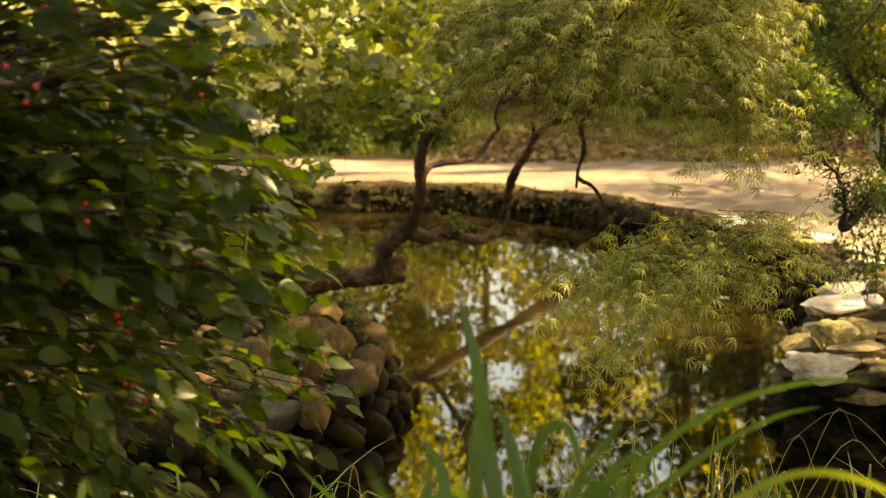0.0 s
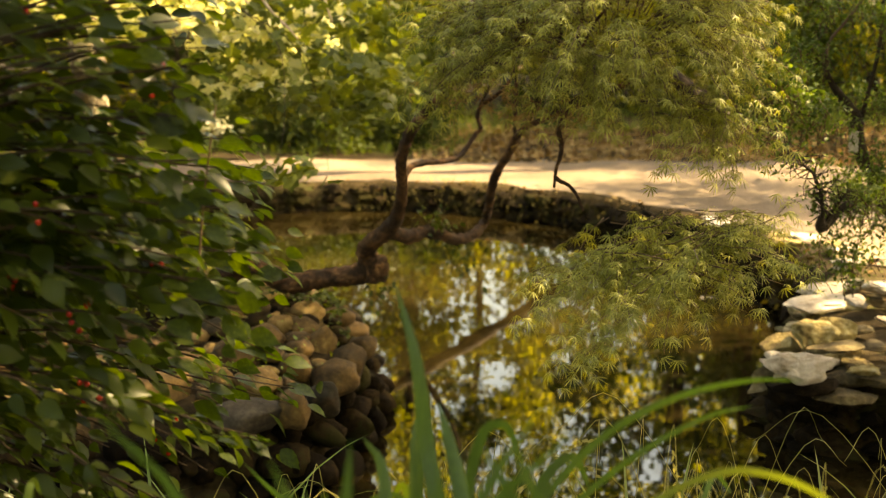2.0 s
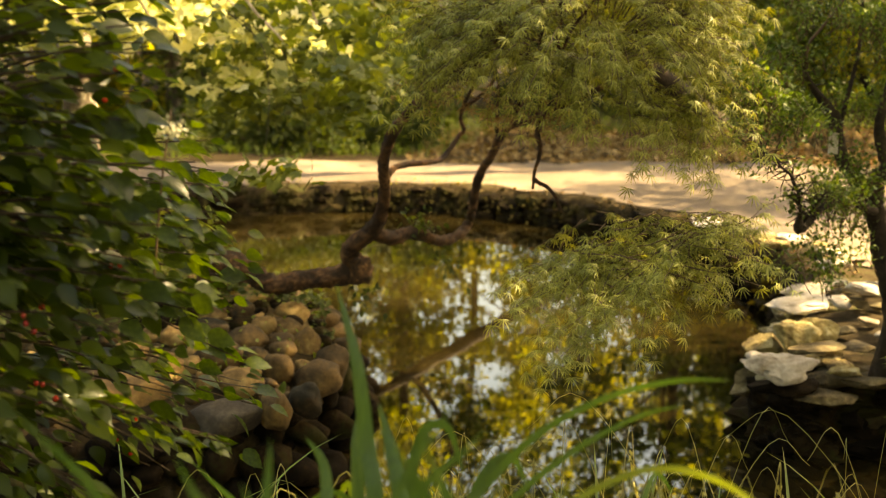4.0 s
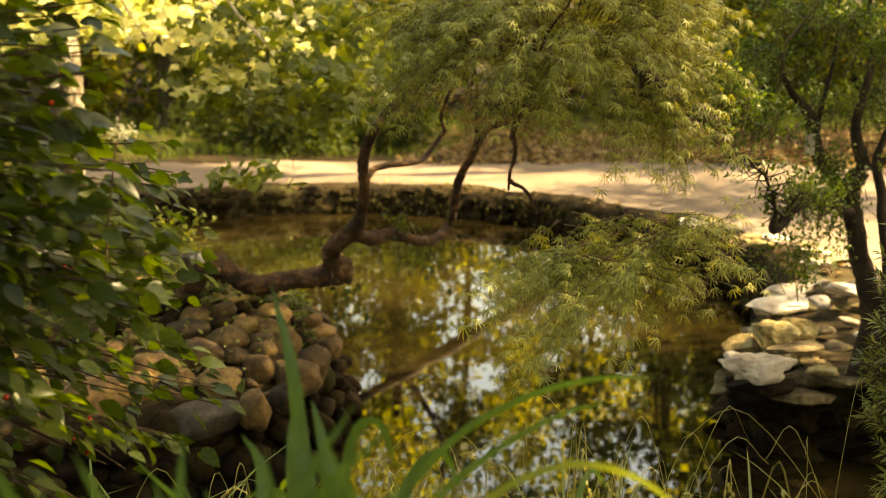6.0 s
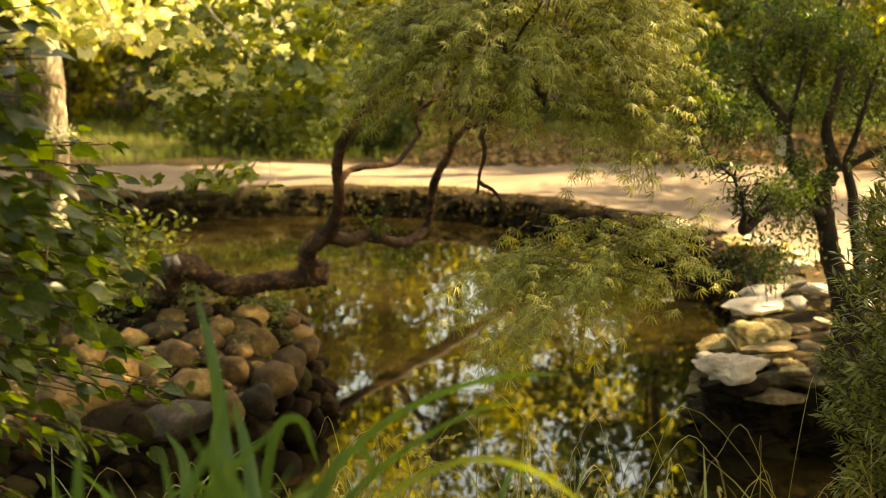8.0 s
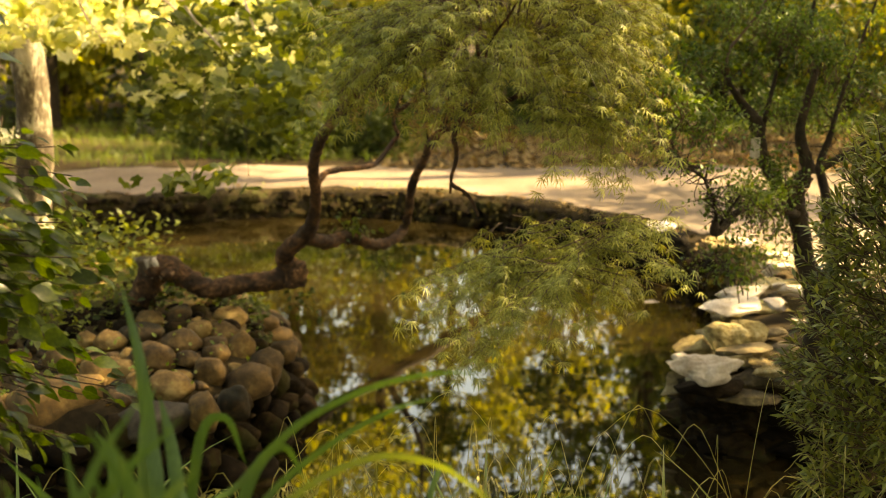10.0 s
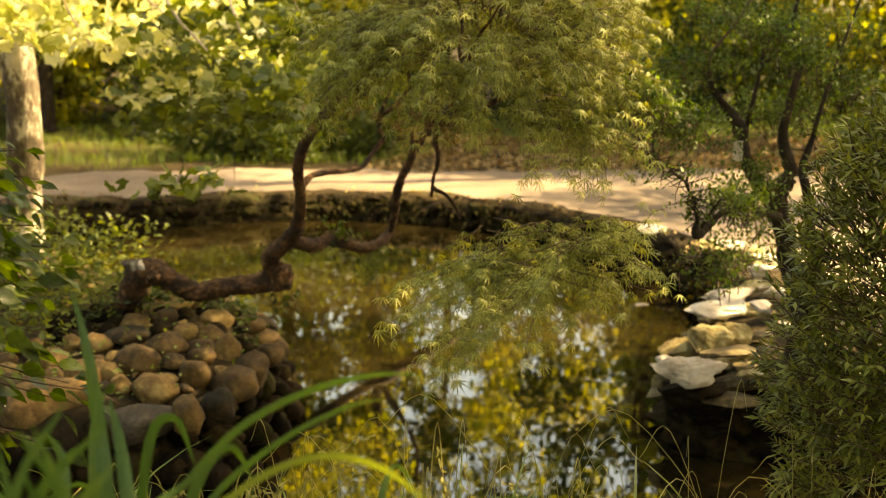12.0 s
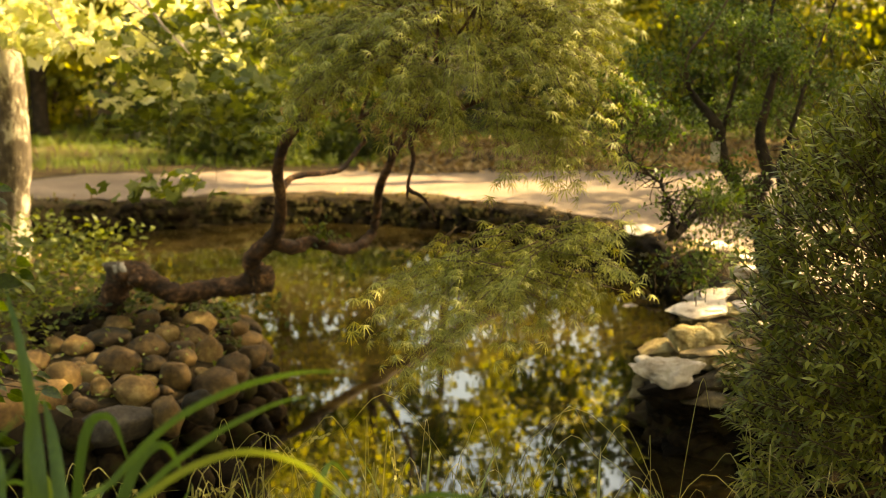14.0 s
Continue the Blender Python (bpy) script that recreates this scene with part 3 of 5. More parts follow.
# Foot courses are coloured near-black for shade under the ledge.
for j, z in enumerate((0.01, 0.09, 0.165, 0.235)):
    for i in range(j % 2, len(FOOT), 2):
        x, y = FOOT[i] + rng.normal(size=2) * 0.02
        stone(ledge, LEDGE, 700 + 40 * j + i, (x + 0.025 * j, y + 0.03 * j * (x > 1.3), z + rng.uniform(-0.025, 0.025)), (rng.uniform(0.09, 0.17), rng.uniform(0.08, 0.12), rng.uniform(0.045, 0.08)), rng.uniform(-0.5, 0.5) + (1.4 if i < 9 else -0.15), M_SHADED_ROCK if j < 3 or i % 3 else M_EDGE,
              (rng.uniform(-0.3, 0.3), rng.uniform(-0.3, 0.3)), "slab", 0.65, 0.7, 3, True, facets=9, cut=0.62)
for k in range(75):
    x, y = rng.uniform(1.3, 2.5), rng.uniform(4.2, 8.6)
    d = float(shore(np.array([x]), np.array([y]))[0])
    if d < 0.03 or d > (0.55 if y < 6 else 0.35) or math.hypot(x - 1.74, y - 4.2) < 0.12 or math.hypot(x - 1.8, y - 4.85) < 0.17:
        continue
    w = rng.uniform(0.06, 0.13)
    stone(ledge, LEDGE, k + 340, (x, y, at_ground(x, y) + 0.04 + rng.uniform(0, 0.04)), (w, w * rng.uniform(0.6, 0.9), w * rng.uniform(0.18, 0.34)), rng.uniform(0, 3), (M_YELLOW, M_EDGE, M_EDGE, M_EDGE)[k % 4] if y < 5.3 else (M_WHITE, M_YELLOW)[k % 2], (rng.uniform(-0.2, 0.2), rng.uniform(-0.2, 0.2)), "slab", 0.5, 0.75, 2, True, facets=9, cut=0.6)

for k in range(46):
    x, y = rng.uniform(1.44, 2.25), rng.uniform(4.3, 5.4)
    if shore(np.array([x]), np.array([y]))[0] < 0.08 or math.hypot(x - 1.74, y - 4.2) < 0.13:
        continue
    w = rng.uniform(0.05, 0.11)
    stone(ledge, LEDGE, k + 900, (x, y, at_ground(x, y) + 0.02 + rng.uniform(0, 0.03)), (w, w * rng.uniform(0.6, 0.9), w * rng.uniform(0.22, 0.4)), rng.uniform(0, 3), (M_EDGE, M_YELLOW, M_EDGE, M_WHITE)[k % 4], (rng.uniform(-0.2, 0.2), rng.uniform(-0.2, 0.2)), "slab", 0.5, 0.75, 2, True, facets=9, cut=0.6)

# ---- laceleaf maple ----
def add_radius(pts, r0, r1):
    p = np.asarray(pts, float)
    return np.hstack([p, np.linspace(r0, r1, len(p))[:, None]])


TREE = (-0.75, 4.6, 0.42)
maple = thing("japanese_maple", TREE, "laceleaf maple with a crooked trunk leaning over the pond", "tree")
TRUNK = [(-0.80, 4.62, 0.50), (-0.74, 4.58, 0.62), (-0.68, 4.56, 0.645), (-0.60, 4.55, 0.60), (-0.52, 4.56, 0.56), (-0.39, 4.58, 0.575), (-0.27, 4.57, 0.59), (-0.20, 4.555, 0.62), (-0.225, 4.54, 0.68), (-0.20, 4.50, 0.73), (-0.14, 4.45, 0.78), (-0.10, 4.38, 0.85), (-0.08, 4.30, 0.96),
         (-0.08, 4.23, 1.06), (-0.06, 4.17, 1.14), (-0.02, 4.12, 1.21), (0.05, 4.03, 1.29), (0.10, 3.93, 1.35), (0.18, 3.84, 1.38), (0.27, 3.75, 1.47), (0.36, 3.67, 1.61)]
BOUGH = [(-0.14, 4.45, 0.78), (-0.06, 4.50, 0.75), (0.0, 4.57, 0.76), (0.06, 4.62, 0.74), (0.12, 4.68, 0.71), (0.19, 4.74, 0.72), (0.24, 4.79, 0.78), (0.26, 4.72, 0.91), (0.28, 4.63, 0.99), (0.32, 4.49, 1.08), (0.33, 4.40, 1.13), (0.37, 4.26, 1.19), (0.44, 4.11, 1.23), (0.57, 3.92, 1.31), (0.71, 3.83, 1.38)]
SIDE = [(-0.08, 4.30, 0.99), (-0.05, 4.35, 1.03), (0.0, 4.4, 1.04), (0.075, 4.5, 1.037), (0.125, 4.6, 1.04), (0.16, 4.65, 1.076), (0.193, 4.68, 1.12), (0.213, 4.68, 1.145), (0.198, 4.6, 1.19), (0.205, 4.5, 1.244), (0.231, 4.4, 1.311), (0.257, 4.3, 1.366), (0.27, 4.18, 1.43), (0.33, 4.0, 1.52), (0.42, 3.85, 1.60)]
HANG = [(0.57, 3.92, 1.31), (0.52, 3.75, 1.33), (0.44, 3.58, 1.30), (0.40, 3.53, 1.23), (0.408, 3.52, 1.19), (0.404, 3.52, 1.15), (0.392, 3.52, 1.11), (0.388, 3.52, 1.06)]
HOOK = [(0.392, 3.515, 1.09), (0.405, 3.50, 1.08), (0.426, 3.50, 1.071), (0.453, 3.50, 1.04), (0.472, 3.50, 0.994)]
TRUNK_R = [0.05, 0.052, 0.046, 0.041, 0.039, 0.037, 0.039, 0.043, 0.036, 0.032, 0.031, 0.024, 0.021, 0.020, 0.019, 0.019, 0.017, 0.015, 0.013, 0.011, 0.008]
trunk = limbs("trunk", [np.hstack([np.array(TRUNK), np.array(TRUNK_R)[:, None]])], M_RED_BARK, TREE, maple, 14, 0.11, steps=8)
stone(trunk, TREE, 501, (-0.735, 4.575, 0.645), (0.075, 0.06, 0.06), 0.4, M_SUN_PATCHED_BARK, (0.3, -0.3), "stump_end", 0.6, 0, 3, label="pale broken end of the trunk", facets=7, cut=0.7)
stone(trunk, TREE, 502, (-0.66, 4.56, 0.63), (0.07, 0.055, 0.05), 0.1, M_RED_BARK, (0.1, 0.5), "burl", 0.5, 0, 3, facets=5, cut=0.75)
stone(trunk, TREE, 503, (-0.2, 4.555, 0.615), (0.055, 0.05, 0.06), 0.1, M_RED_BARK, (0.1, 0.2), "burl", 0.5, 0, 3, facets=5, cut=0.8)
bough = limbs("bough", [add_radius(BOUGH, 0.027, 0.008)], M_RED_BARK, TREE, maple, 12, 0.12, steps=8)
limbs("branch", [add_radius(SIDE, 0.013, 0.004)], M_RED_BARK, TREE, trunk, 8, 0.07)
for k, root in enumerate(((0.05, 4.03, 1.29), (0.33, 4.4, 1.13), (0.44, 4.11, 1.23), (0.205, 4.5, 1.244), (0.1, 3.93, 1.35), (0.57, 3.92, 1.31), (0.37, 4.26, 1.19), (0.257, 4.3, 1.366), (0.32, 4.49, 1.08), (-0.02, 4.12, 1.21))):
    if k in (0, 9):
        continue
    p, line = np.array(root), [root]
    aim = np.array((0.05 * (k % 5) - 0.04, -0.12, 0.20))
    for j in range(5):
        p = p + aim * 0.45 + rng.normal(size=3) * 0.025
        line.append(tuple(p))
    limbs("branch", [add_radius(line, 0.009, 0.003)], M_RED_BARK, TREE, maple, 6, 0.05)
limbs("branch", [add_radius(HANG, 0.012, 0.004), add_radius(HOOK, 0.007, 0.004)], M_RED_BARK, TREE, bough, 8, 0.07)

places, ways, twigs = [], [], []


def arc(start, end, sag, r=0.0022):
    """A drooping twig with pairs of leaves along it."""
    start, end = np.array(start), np.array(end)
    far = np.linalg.norm(end - start)
    n = max(4, int(far / 0.032))
    s = np.linspace(0, 1, n)[:, None]
    line = start + (end - start) * s + np.array((0, 0, 1.0)) * sag * 4 * s * (1 - s) * far
    line[1:] += rng.normal(size=(n - 1, 3)) * 0.006
    step = max(1, n // 5)
    twigs.append([(*q, r * (1 - 0.7 * i / n)) for i, q in enumerate(line)][::step])
    way = np.gradient(line, axis=0)
    way /= np.linalg.norm(way, axis=1, keepdims=True)
    for i in range(n // 5, n):
        side = np.cross(way[i], (0, 0, 1.0))
        side /= np.linalg.norm(side) + 1e-6
        for sgn in (-1, 1) if i < n - 1 else (0,):
            places.append(line[i] + side * sgn * 0.012 + rng.normal(size=3) * 0.006)
            ways.append(way[i] * 0.75 + side * sgn * 0.8 + np.array((0, -0.25, -0.25)) + rng.normal(size=3) * 0.22)


crown_c, crown_r = np.array((0.575, 3.74, 1.36)), np.array((0.55, 0.62, 0.62))
for k in range(440):
    a, up = rng.uniform(0, 2 * np.pi), rng.uniform(-0.12, 1.0)
    flat = math.sqrt(max(0.05, 1 - max(up, 0) ** 2))
    d = np.array((math.cos(a) * flat, math.sin(a) * flat, up))
    end = crown_c + crown_r * d * rng.uniform(0.8, 1.04)
    end[2] = max(end[2], 1.28 - 0.15 * float(ease((end[0] - 0.6) / 0.25)) + 0.06 * rng.normal())
    start = crown_c + crown_r * d * rng.uniform(0.3, 0.55) + (0, 0, 0.10)
    arc(start, end, 0.18)
for k in range(92):
    start = (rng.uniform(0.5, 0.88), rng.uniform(3.2, 3.55), rng.uniform(0.82, 1.0))
    x = rng.uniform(0.22, 1.06)
    low = 0.56 + 0.14 * abs(x - 0.42) / 0.4
    end = (x, rng.uniform(2.95, 3.6), low + rng.uniform(0, 0.30))
    arc(start, end, 0.05)
for k in range(10):
    arc((0.12 + rng.uniform(-0.05, 0.05), 3.85, 1.42), (-0.02 + rng.uniform(-0.06, 0.12), rng.uniform(3.6, 3.9), rng.uniform(1.18, 1.32)), 0.2)
for k in range(26):
    arc((rng.uniform(0.62, 0.9), rng.uniform(3.45, 3.7), rng.uniform(1.26, 1.36)), (rng.uniform(0.62, 1.02), rng.uniform(3.2, 3.5), rng.uniform(1.08, 1.24)), 0.15)
for k in range(34):
    arc((rng.uniform(0.35, 0.65), rng.uniform(3.6, 3.9), 1.43), (rng.uniform(0.22, 0.78), rng.uniform(3.3, 3.7), rng.uniform(1.2, 1.34)), 0.14)
for k in range(16):
    arc((0.2 + rng.uniform(-0.05, 0.05), 3.8, 1.55), (rng.uniform(-0.10, 0.10), rng.uniform(3.6, 3.9), rng.uniform(1.42, 1.62)), 0.15)
places, ways = np.array(places), np.array(ways)
foliage(maple, TREE, lace(), places, turns(ways, rng.normal(size=len(places)) * 0.4), rng.uniform(0.029, 0.043, len(places)), L_LACE, 300)
tagged(limbs("twig", twigs, M_TWIG, TREE, maple, 3, 0.0, steps=1), kind="stuff")
dry = np.vstack([np.array(c) + rng.normal(size=(26, 3)) * (0.05, 0.06, 0.035) for c in ((0.16, 4.0, 1.34), (0.30, 4.2, 1.24), (0.40, 4.05, 1.25), (0.50, 3.9, 1.24), (0.44, 3.7, 1.27), (0.08, 4.05, 1.30))])
v, f = spread(lace(5, 0.07, 0.7), dry, turns(rng.normal(size=dry.shape) * (0.5, 0.5, 0.3) + (0, 0, -1.0), rng.uniform(-2, 2, len(dry))), rng.uniform(0.022, 0.036, len(dry)))
piece("withered_leaf", mesh_of("withered_leaf", v - np.array(TREE), f, L_LITTER, True), maple, "withered brown leaves caught inside the crown", "stuff")
sp = np.vstack([np.array(c) + rng.normal(size=(34, 3)) * (0.035, 0.03, 0.03) for c in ((-0.17, 4.52, 0.53), (0.14, 4.70, 0.62), (0.06, 4.62, 0.79), (0.01, 4.57, 0.80))])
v, f = spread(ovate(1.0, 0.55), sp, turns(rng.normal(size=sp.shape) + (0, 0, -0.8), rng.uniform(-1, 1, len(sp))), rng.uniform(0.02, 0.035, len(sp)))
piece("sprout", mesh_of("sprout", v - np.array(TREE), f, L_MID, True), trunk, "dark green shoots on the old wood", "stuff")


# ---- trees ----
rng = np.random.default_rng(11)


def clumps(centre, radii, n_clumps, per, size, shell=0.6):
    d = rng.normal(size=(n_clumps, 3))
    d /= np.linalg.norm(d, axis=1, keepdims=True)
    c = np.asarray(centre) + np.asarray(radii) * d * rng.uniform(shell, 1.0, (n_clumps, 1))
    p = np.repeat(c, per, 0) + rng.normal(size=(n_clumps * per, 3)) * size
    return c, p


def tree(name, at, tall, thick, crown_low, spread_r, mat, bark, label, n_clumps=26, per=330, leaf=0.13, group="", lean=(0, 0), size=0.36):
    base = np.array((at[0], at[1], at_ground(*at) - 0.05))
    t = thing(name, base, label, "tree", group)
    top = base + (lean[0], lean[1], tall)
    mid = (base + top) / 2 + (rng.normal() * 0.1 * thick * 10, rng.normal() * 0.1, 0)
    rows = [[(*base, thick * 1.35), (*(base + (0, 0, 0.35)), thick), (*mid, thick * 0.72), (*(top - (0, 0, 0.25 * tall)), thick * 0.4), (*top, thick * 0.1)]]
    centre = base + (lean[0] * 0.8, lean[1] * 0.8, (crown_low + tall) / 2)
    radii = np.array((spread_r, spread_r, (tall - crown_low) / 2))
    cs, p = clumps(centre, radii, n_clumps, per, size)
    for c in cs[:: max(1, n_clumps // 14)]:
        s = np.clip((c[2] - base[2]) / tall * 0.8, 0.12, 0.85)
        f = base + (top - base) * s
        rows.append([(*f, thick * 0.24), (*((f + c) / 2 + (0, 0, 0.12 * spread_r)), thick * 0.12), (*c, thick * 0.05)])
    limbs("trunk", rows, bark, base, t, 8, 0.06, steps=4)
    w = rng.normal(size=p.shape) + (0, 0, -0.5)
    v, f = spread(small_leaf(0.6), p, turns(w, rng.uniform(-2, 2, len(p))), rng.uniform(0.7, 1.2, len(p)) * leaf)
    piece("crown", mesh_of("crown", v - base, f, mat, True), t, kind="stuff")
    return t


broad = tree("tree", (-3.52, 17.0), 9.0, 0.13, 1.8, 2.6, L_TREE, M_SUN_PATCHED_BARK, "slim pale-barked woodland tree with sunlit yellow-green leaves", 70, 115, 0.17, group="woodland trees", size=0.24)
dark = tree("tree", (-2.0, 21.0), 11.0, 0.13, 1.2, 3.2, L_DEEP, M_BARK, "dark-barked woodland tree with deep green leaves", 80, 115, 0.17, group="woodland trees", size=0.24)
gold = tree("tree", (-0.6, 23.0), 10.0, 0.12, 1.0, 3.0, L_TREE, M_BARK, "dark-barked woodland tree with golden leaves", 76, 115, 0.17, group="woodland trees", size=0.24)
# Next six trees stand beside the view, added only to cast shade.
tree("tree", (5.0, 5.2), 9.0, 0.16, 3.4, 2.2, L_DEEP, M_BARK, "tall unseen dark-barked tree added to shade the pond", 98, 165, group="woodland trees", size=0.3)
tree("tree", (4.8, 2.9), 9.0, 0.16, 4.0, 1.8, L_DEEP, M_BARK, "tall unseen dark-barked tree added to shade the near shore", 44, 150, group="woodland trees", size=0.3)
tree("tree", (5.8, 13.5), 12.5, 0.2, 8.8, 1.7, L_DEEP, M_BARK, "very tall dark-barked tree added to shade the path", 130, 160, group="woodland trees")
tree("tree", (6.8, 15.7), 8.0, 0.12, 4.2, 1.7, L_DEEP, M_BARK, "unseen dense-crowned dark-barked tree added to shade ground past the path", 70, 160, group="woodland trees", size=0.3)
tree("tree", (8.2, 15.9), 8.0, 0.14, 4.0, 2.4, L_DEEP, M_BARK, "unseen spreading dark-barked tree added to shade the far path", 90, 160, group="woodland trees", size=0.32)
tree("tree", (6.5, 10.5), 6.8, 0.1, 3.4, 1.5, L_TREE, M_BARK, "small unseen dark-barked tree added to dapple the path with shade", 26, 170, group="woodland trees", size=0.3)
# Copies beside and behind the camera are unseen, added for shade.
spots = [(gold, 0.9, 26.5), (gold, -2.2, 27), (dark, -7.5, 20), (gold, -9.5, 24), (broad, -6.2, 25), (gold, 4.6, 23), (gold, 5.3, 27), (dark, 6.8, 22), (dark, -4.4, 20.5), (gold, 9.6, 20), (dark, 12.5, 24), (gold, -13, 22), (dark, -5.5, 31), (gold, 15, 31), (gold, 8, 30),
         (gold, -18, 28), (dark, -14, 14), (gold, -11, 8), (dark, 15, 12), (gold, 12, 5), (dark, -10, 1), (gold, 9, -3), (dark, -5, -6), (gold, 3, -9), (dark, -3.5, -2.5), (gold, 5.5, -1.5), (dark, 10.5, 15.5), (dark, 16, -8), (gold, -14, -10), (dark, 5.4, 20.8), (dark, 4.0, 29), (dark, -3.6, 25.5), (gold, -4.7, 16.6)]
for k, (src_tree, x, y) in enumerate(spots):
    copy_thing(src_tree, pose(x, y, at_ground(x, y) - 0.05, 0, 0, 47 * k) @ Matrix.Scale(0.85 + 0.06 * (k % 6), 4))

LEAN = (4.3, 17.5, at_ground(4.3, 17.5) - 0.1)
leaning = thing("leaning_tree", LEAN, "leaning dark tree trunk reaching over the path", "tree")
limbs("trunk", [[(*LEAN, 0.16), (2.7, 16.2, 1.25, 0.11), (1.4, 15.2, 1.85, 0.09), (-0.6, 14.8, 2.95, 0.07), (-2.2, 14.6, 4.0, 0.03)], [(-0.2, 14.9, 2.7, 0.05), (0.3, 14.8, 3.6, 0.03), (0.2, 14.6, 4.6, 0.01)]], M_BARK, LEAN, leaning, 9, 0.06)
p = clumps((-1.2, 14.7, 4.1), (1.6, 0.8, 0.7), 20, 80, 0.25)[1]
v, f = spread(small_leaf(0.6), p, turns(rng.normal(size=p.shape) + (0, 0, -0.5), rng.uniform(-2, 2, len(p))), rng.uniform(0.08, 0.14, len(p)))
piece("crown", mesh_of("crown", v - np.array(LEAN), f, L_TREE, True), leaning, kind="stuff")

rng = np.random.default_rng(23)


# ---- broadleaf maple whose boughs hang over the mound ----
BROAD = (-2.05, 7.2, 0.25)
broadleaf = thing("maple_tree", BROAD, "broadleaf maple, mottled trunk and yellow-green leaves paled in colour for sunlight", "tree")
limbs("trunk", [[(-2.05, 7.2, 0.2, 0.14), (-2.03, 7.2, 0.5, 0.11), (-1.98, 7.15, 1.0, 0.10), (-2.0, 7.1, 1.7, 0.095), (-2.1, 7.0, 2.8, 0.08), (-2.0, 6.9, 4.2, 0.05)]], M_SUN_PATCHED_BARK, BROAD, broadleaf, 14, 0.05)
HANGS = [[(-1.9, 7.0, 3.0, 0.03), (-1.3, 6.2, 2.7, 0.02), (-0.75, 5.2, 1.75, 0.011), (-0.52, 5.0, 1.48, 0.006)], [(-1.9, 7.0, 3.2, 0.03), (-1.0, 6.0, 2.6, 0.018), (-0.5, 5.2, 1.8, 0.010), (-0.38, 5.0, 1.55, 0.006)],
         [(-2.0, 7.0, 2.8, 0.03), (-1.6, 6.2, 2.3, 0.018), (-1.22, 5.4, 1.72, 0.010), (-1.05, 5.2, 1.5, 0.006)], [(-1.98, 7.1, 1.9, 0.03), (-1.5, 6.6, 1.9, 0.018), (-1.0, 5.9, 1.75, 0.012), (-0.7, 5.5, 1.55, 0.005)]]
for h in HANGS:
    limbs("bough", [[(a, b, c, r * 0.75) for a, b, c, r in h]], M_PALE_TWIG, BROAD, broadleaf, 7, 0.04)


def sprays(n, region, low, tall, per=11):
    """Flat sprays of leaves: places and directions."""
    pl, wy = [], []
    for k in range(n):
        x, y = rng.uniform(*region[:2]), rng.uniform(*region[2:])
        z = low(x, y) + rng.uniform(0, 1) ** 1.6 * tall
        side = np.array((rng.normal(), rng.normal(), 0))
        side /= np.linalg.norm(side)
        for q in range(per):
            pl.append((x, y, z) + side * rng.uniform(-0.14, 0.14) + rng.normal(size=3) * (0.06, 0.06, 0.02))
            wy.append(side * rng.choice((-1, 1)) * 0.6 + rng.normal(size=3) * 0.5 + (0, 0, -0.25))
    return np.array(pl), np.array(wy)


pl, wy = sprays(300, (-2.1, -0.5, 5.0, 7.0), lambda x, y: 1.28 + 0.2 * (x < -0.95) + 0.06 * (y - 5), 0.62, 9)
foliage(broadleaf, BROAD, palm(), pl, turns(wy, rng.normal(size=len(pl)) * 0.6), rng.uniform(0.038, 0.064, len(pl)), L_SUNLIT_MAPLE, 280)

# Same foliage as the maple, split off with leaf colour darkened for shade.
SPRAY_AT = (-2.45, 6.3, 0.3)
shaded_sprays = thing("maple_sapling", SPRAY_AT, "drooping maple sprays over the water, coloured darker for shade, on an added stem", "tree")
limbs("trunk", [[(-2.45, 6.3, 0.25, 0.05), (-2.4, 6.28, 1.0, 0.04), (-2.2, 6.15, 1.9, 0.03), (-1.5, 5.8, 2.45, 0.016), (-0.9, 5.5, 2.4, 0.007)]], M_PALE_TWIG, SPRAY_AT, shaded_sprays, 8, 0.05)
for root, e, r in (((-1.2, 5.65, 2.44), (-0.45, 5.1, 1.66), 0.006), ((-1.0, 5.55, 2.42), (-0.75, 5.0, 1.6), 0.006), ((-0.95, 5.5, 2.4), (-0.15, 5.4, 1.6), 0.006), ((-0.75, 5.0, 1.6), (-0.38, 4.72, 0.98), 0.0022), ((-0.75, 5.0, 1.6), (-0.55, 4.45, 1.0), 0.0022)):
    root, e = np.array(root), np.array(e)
    limbs("branch", [[(*root, r), (*(root * 0.65 + e * 0.35 + (0.10, 0.05, 0.06)), r * 0.7), (*(root * 0.25 + e * 0.75 + (0.07, 0, 0.03)), r * 0.5), (*e, 0.001)]], M_PALE_TWIG if r > 0.004 else M_BARK, SPRAY_AT, shaded_sprays, 6, 0.03)
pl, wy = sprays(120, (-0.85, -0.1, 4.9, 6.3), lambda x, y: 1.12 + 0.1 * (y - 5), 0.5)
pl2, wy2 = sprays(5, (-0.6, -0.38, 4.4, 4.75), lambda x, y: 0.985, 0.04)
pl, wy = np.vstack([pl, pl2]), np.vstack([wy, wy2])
foliage(shaded_sprays, SPRAY_AT, palm(), pl, turns(wy, rng.normal(size=len(pl)) * 0.6), rng.uniform(0.034, 0.06, len(pl)), L_SHADE_GREEN, 200)


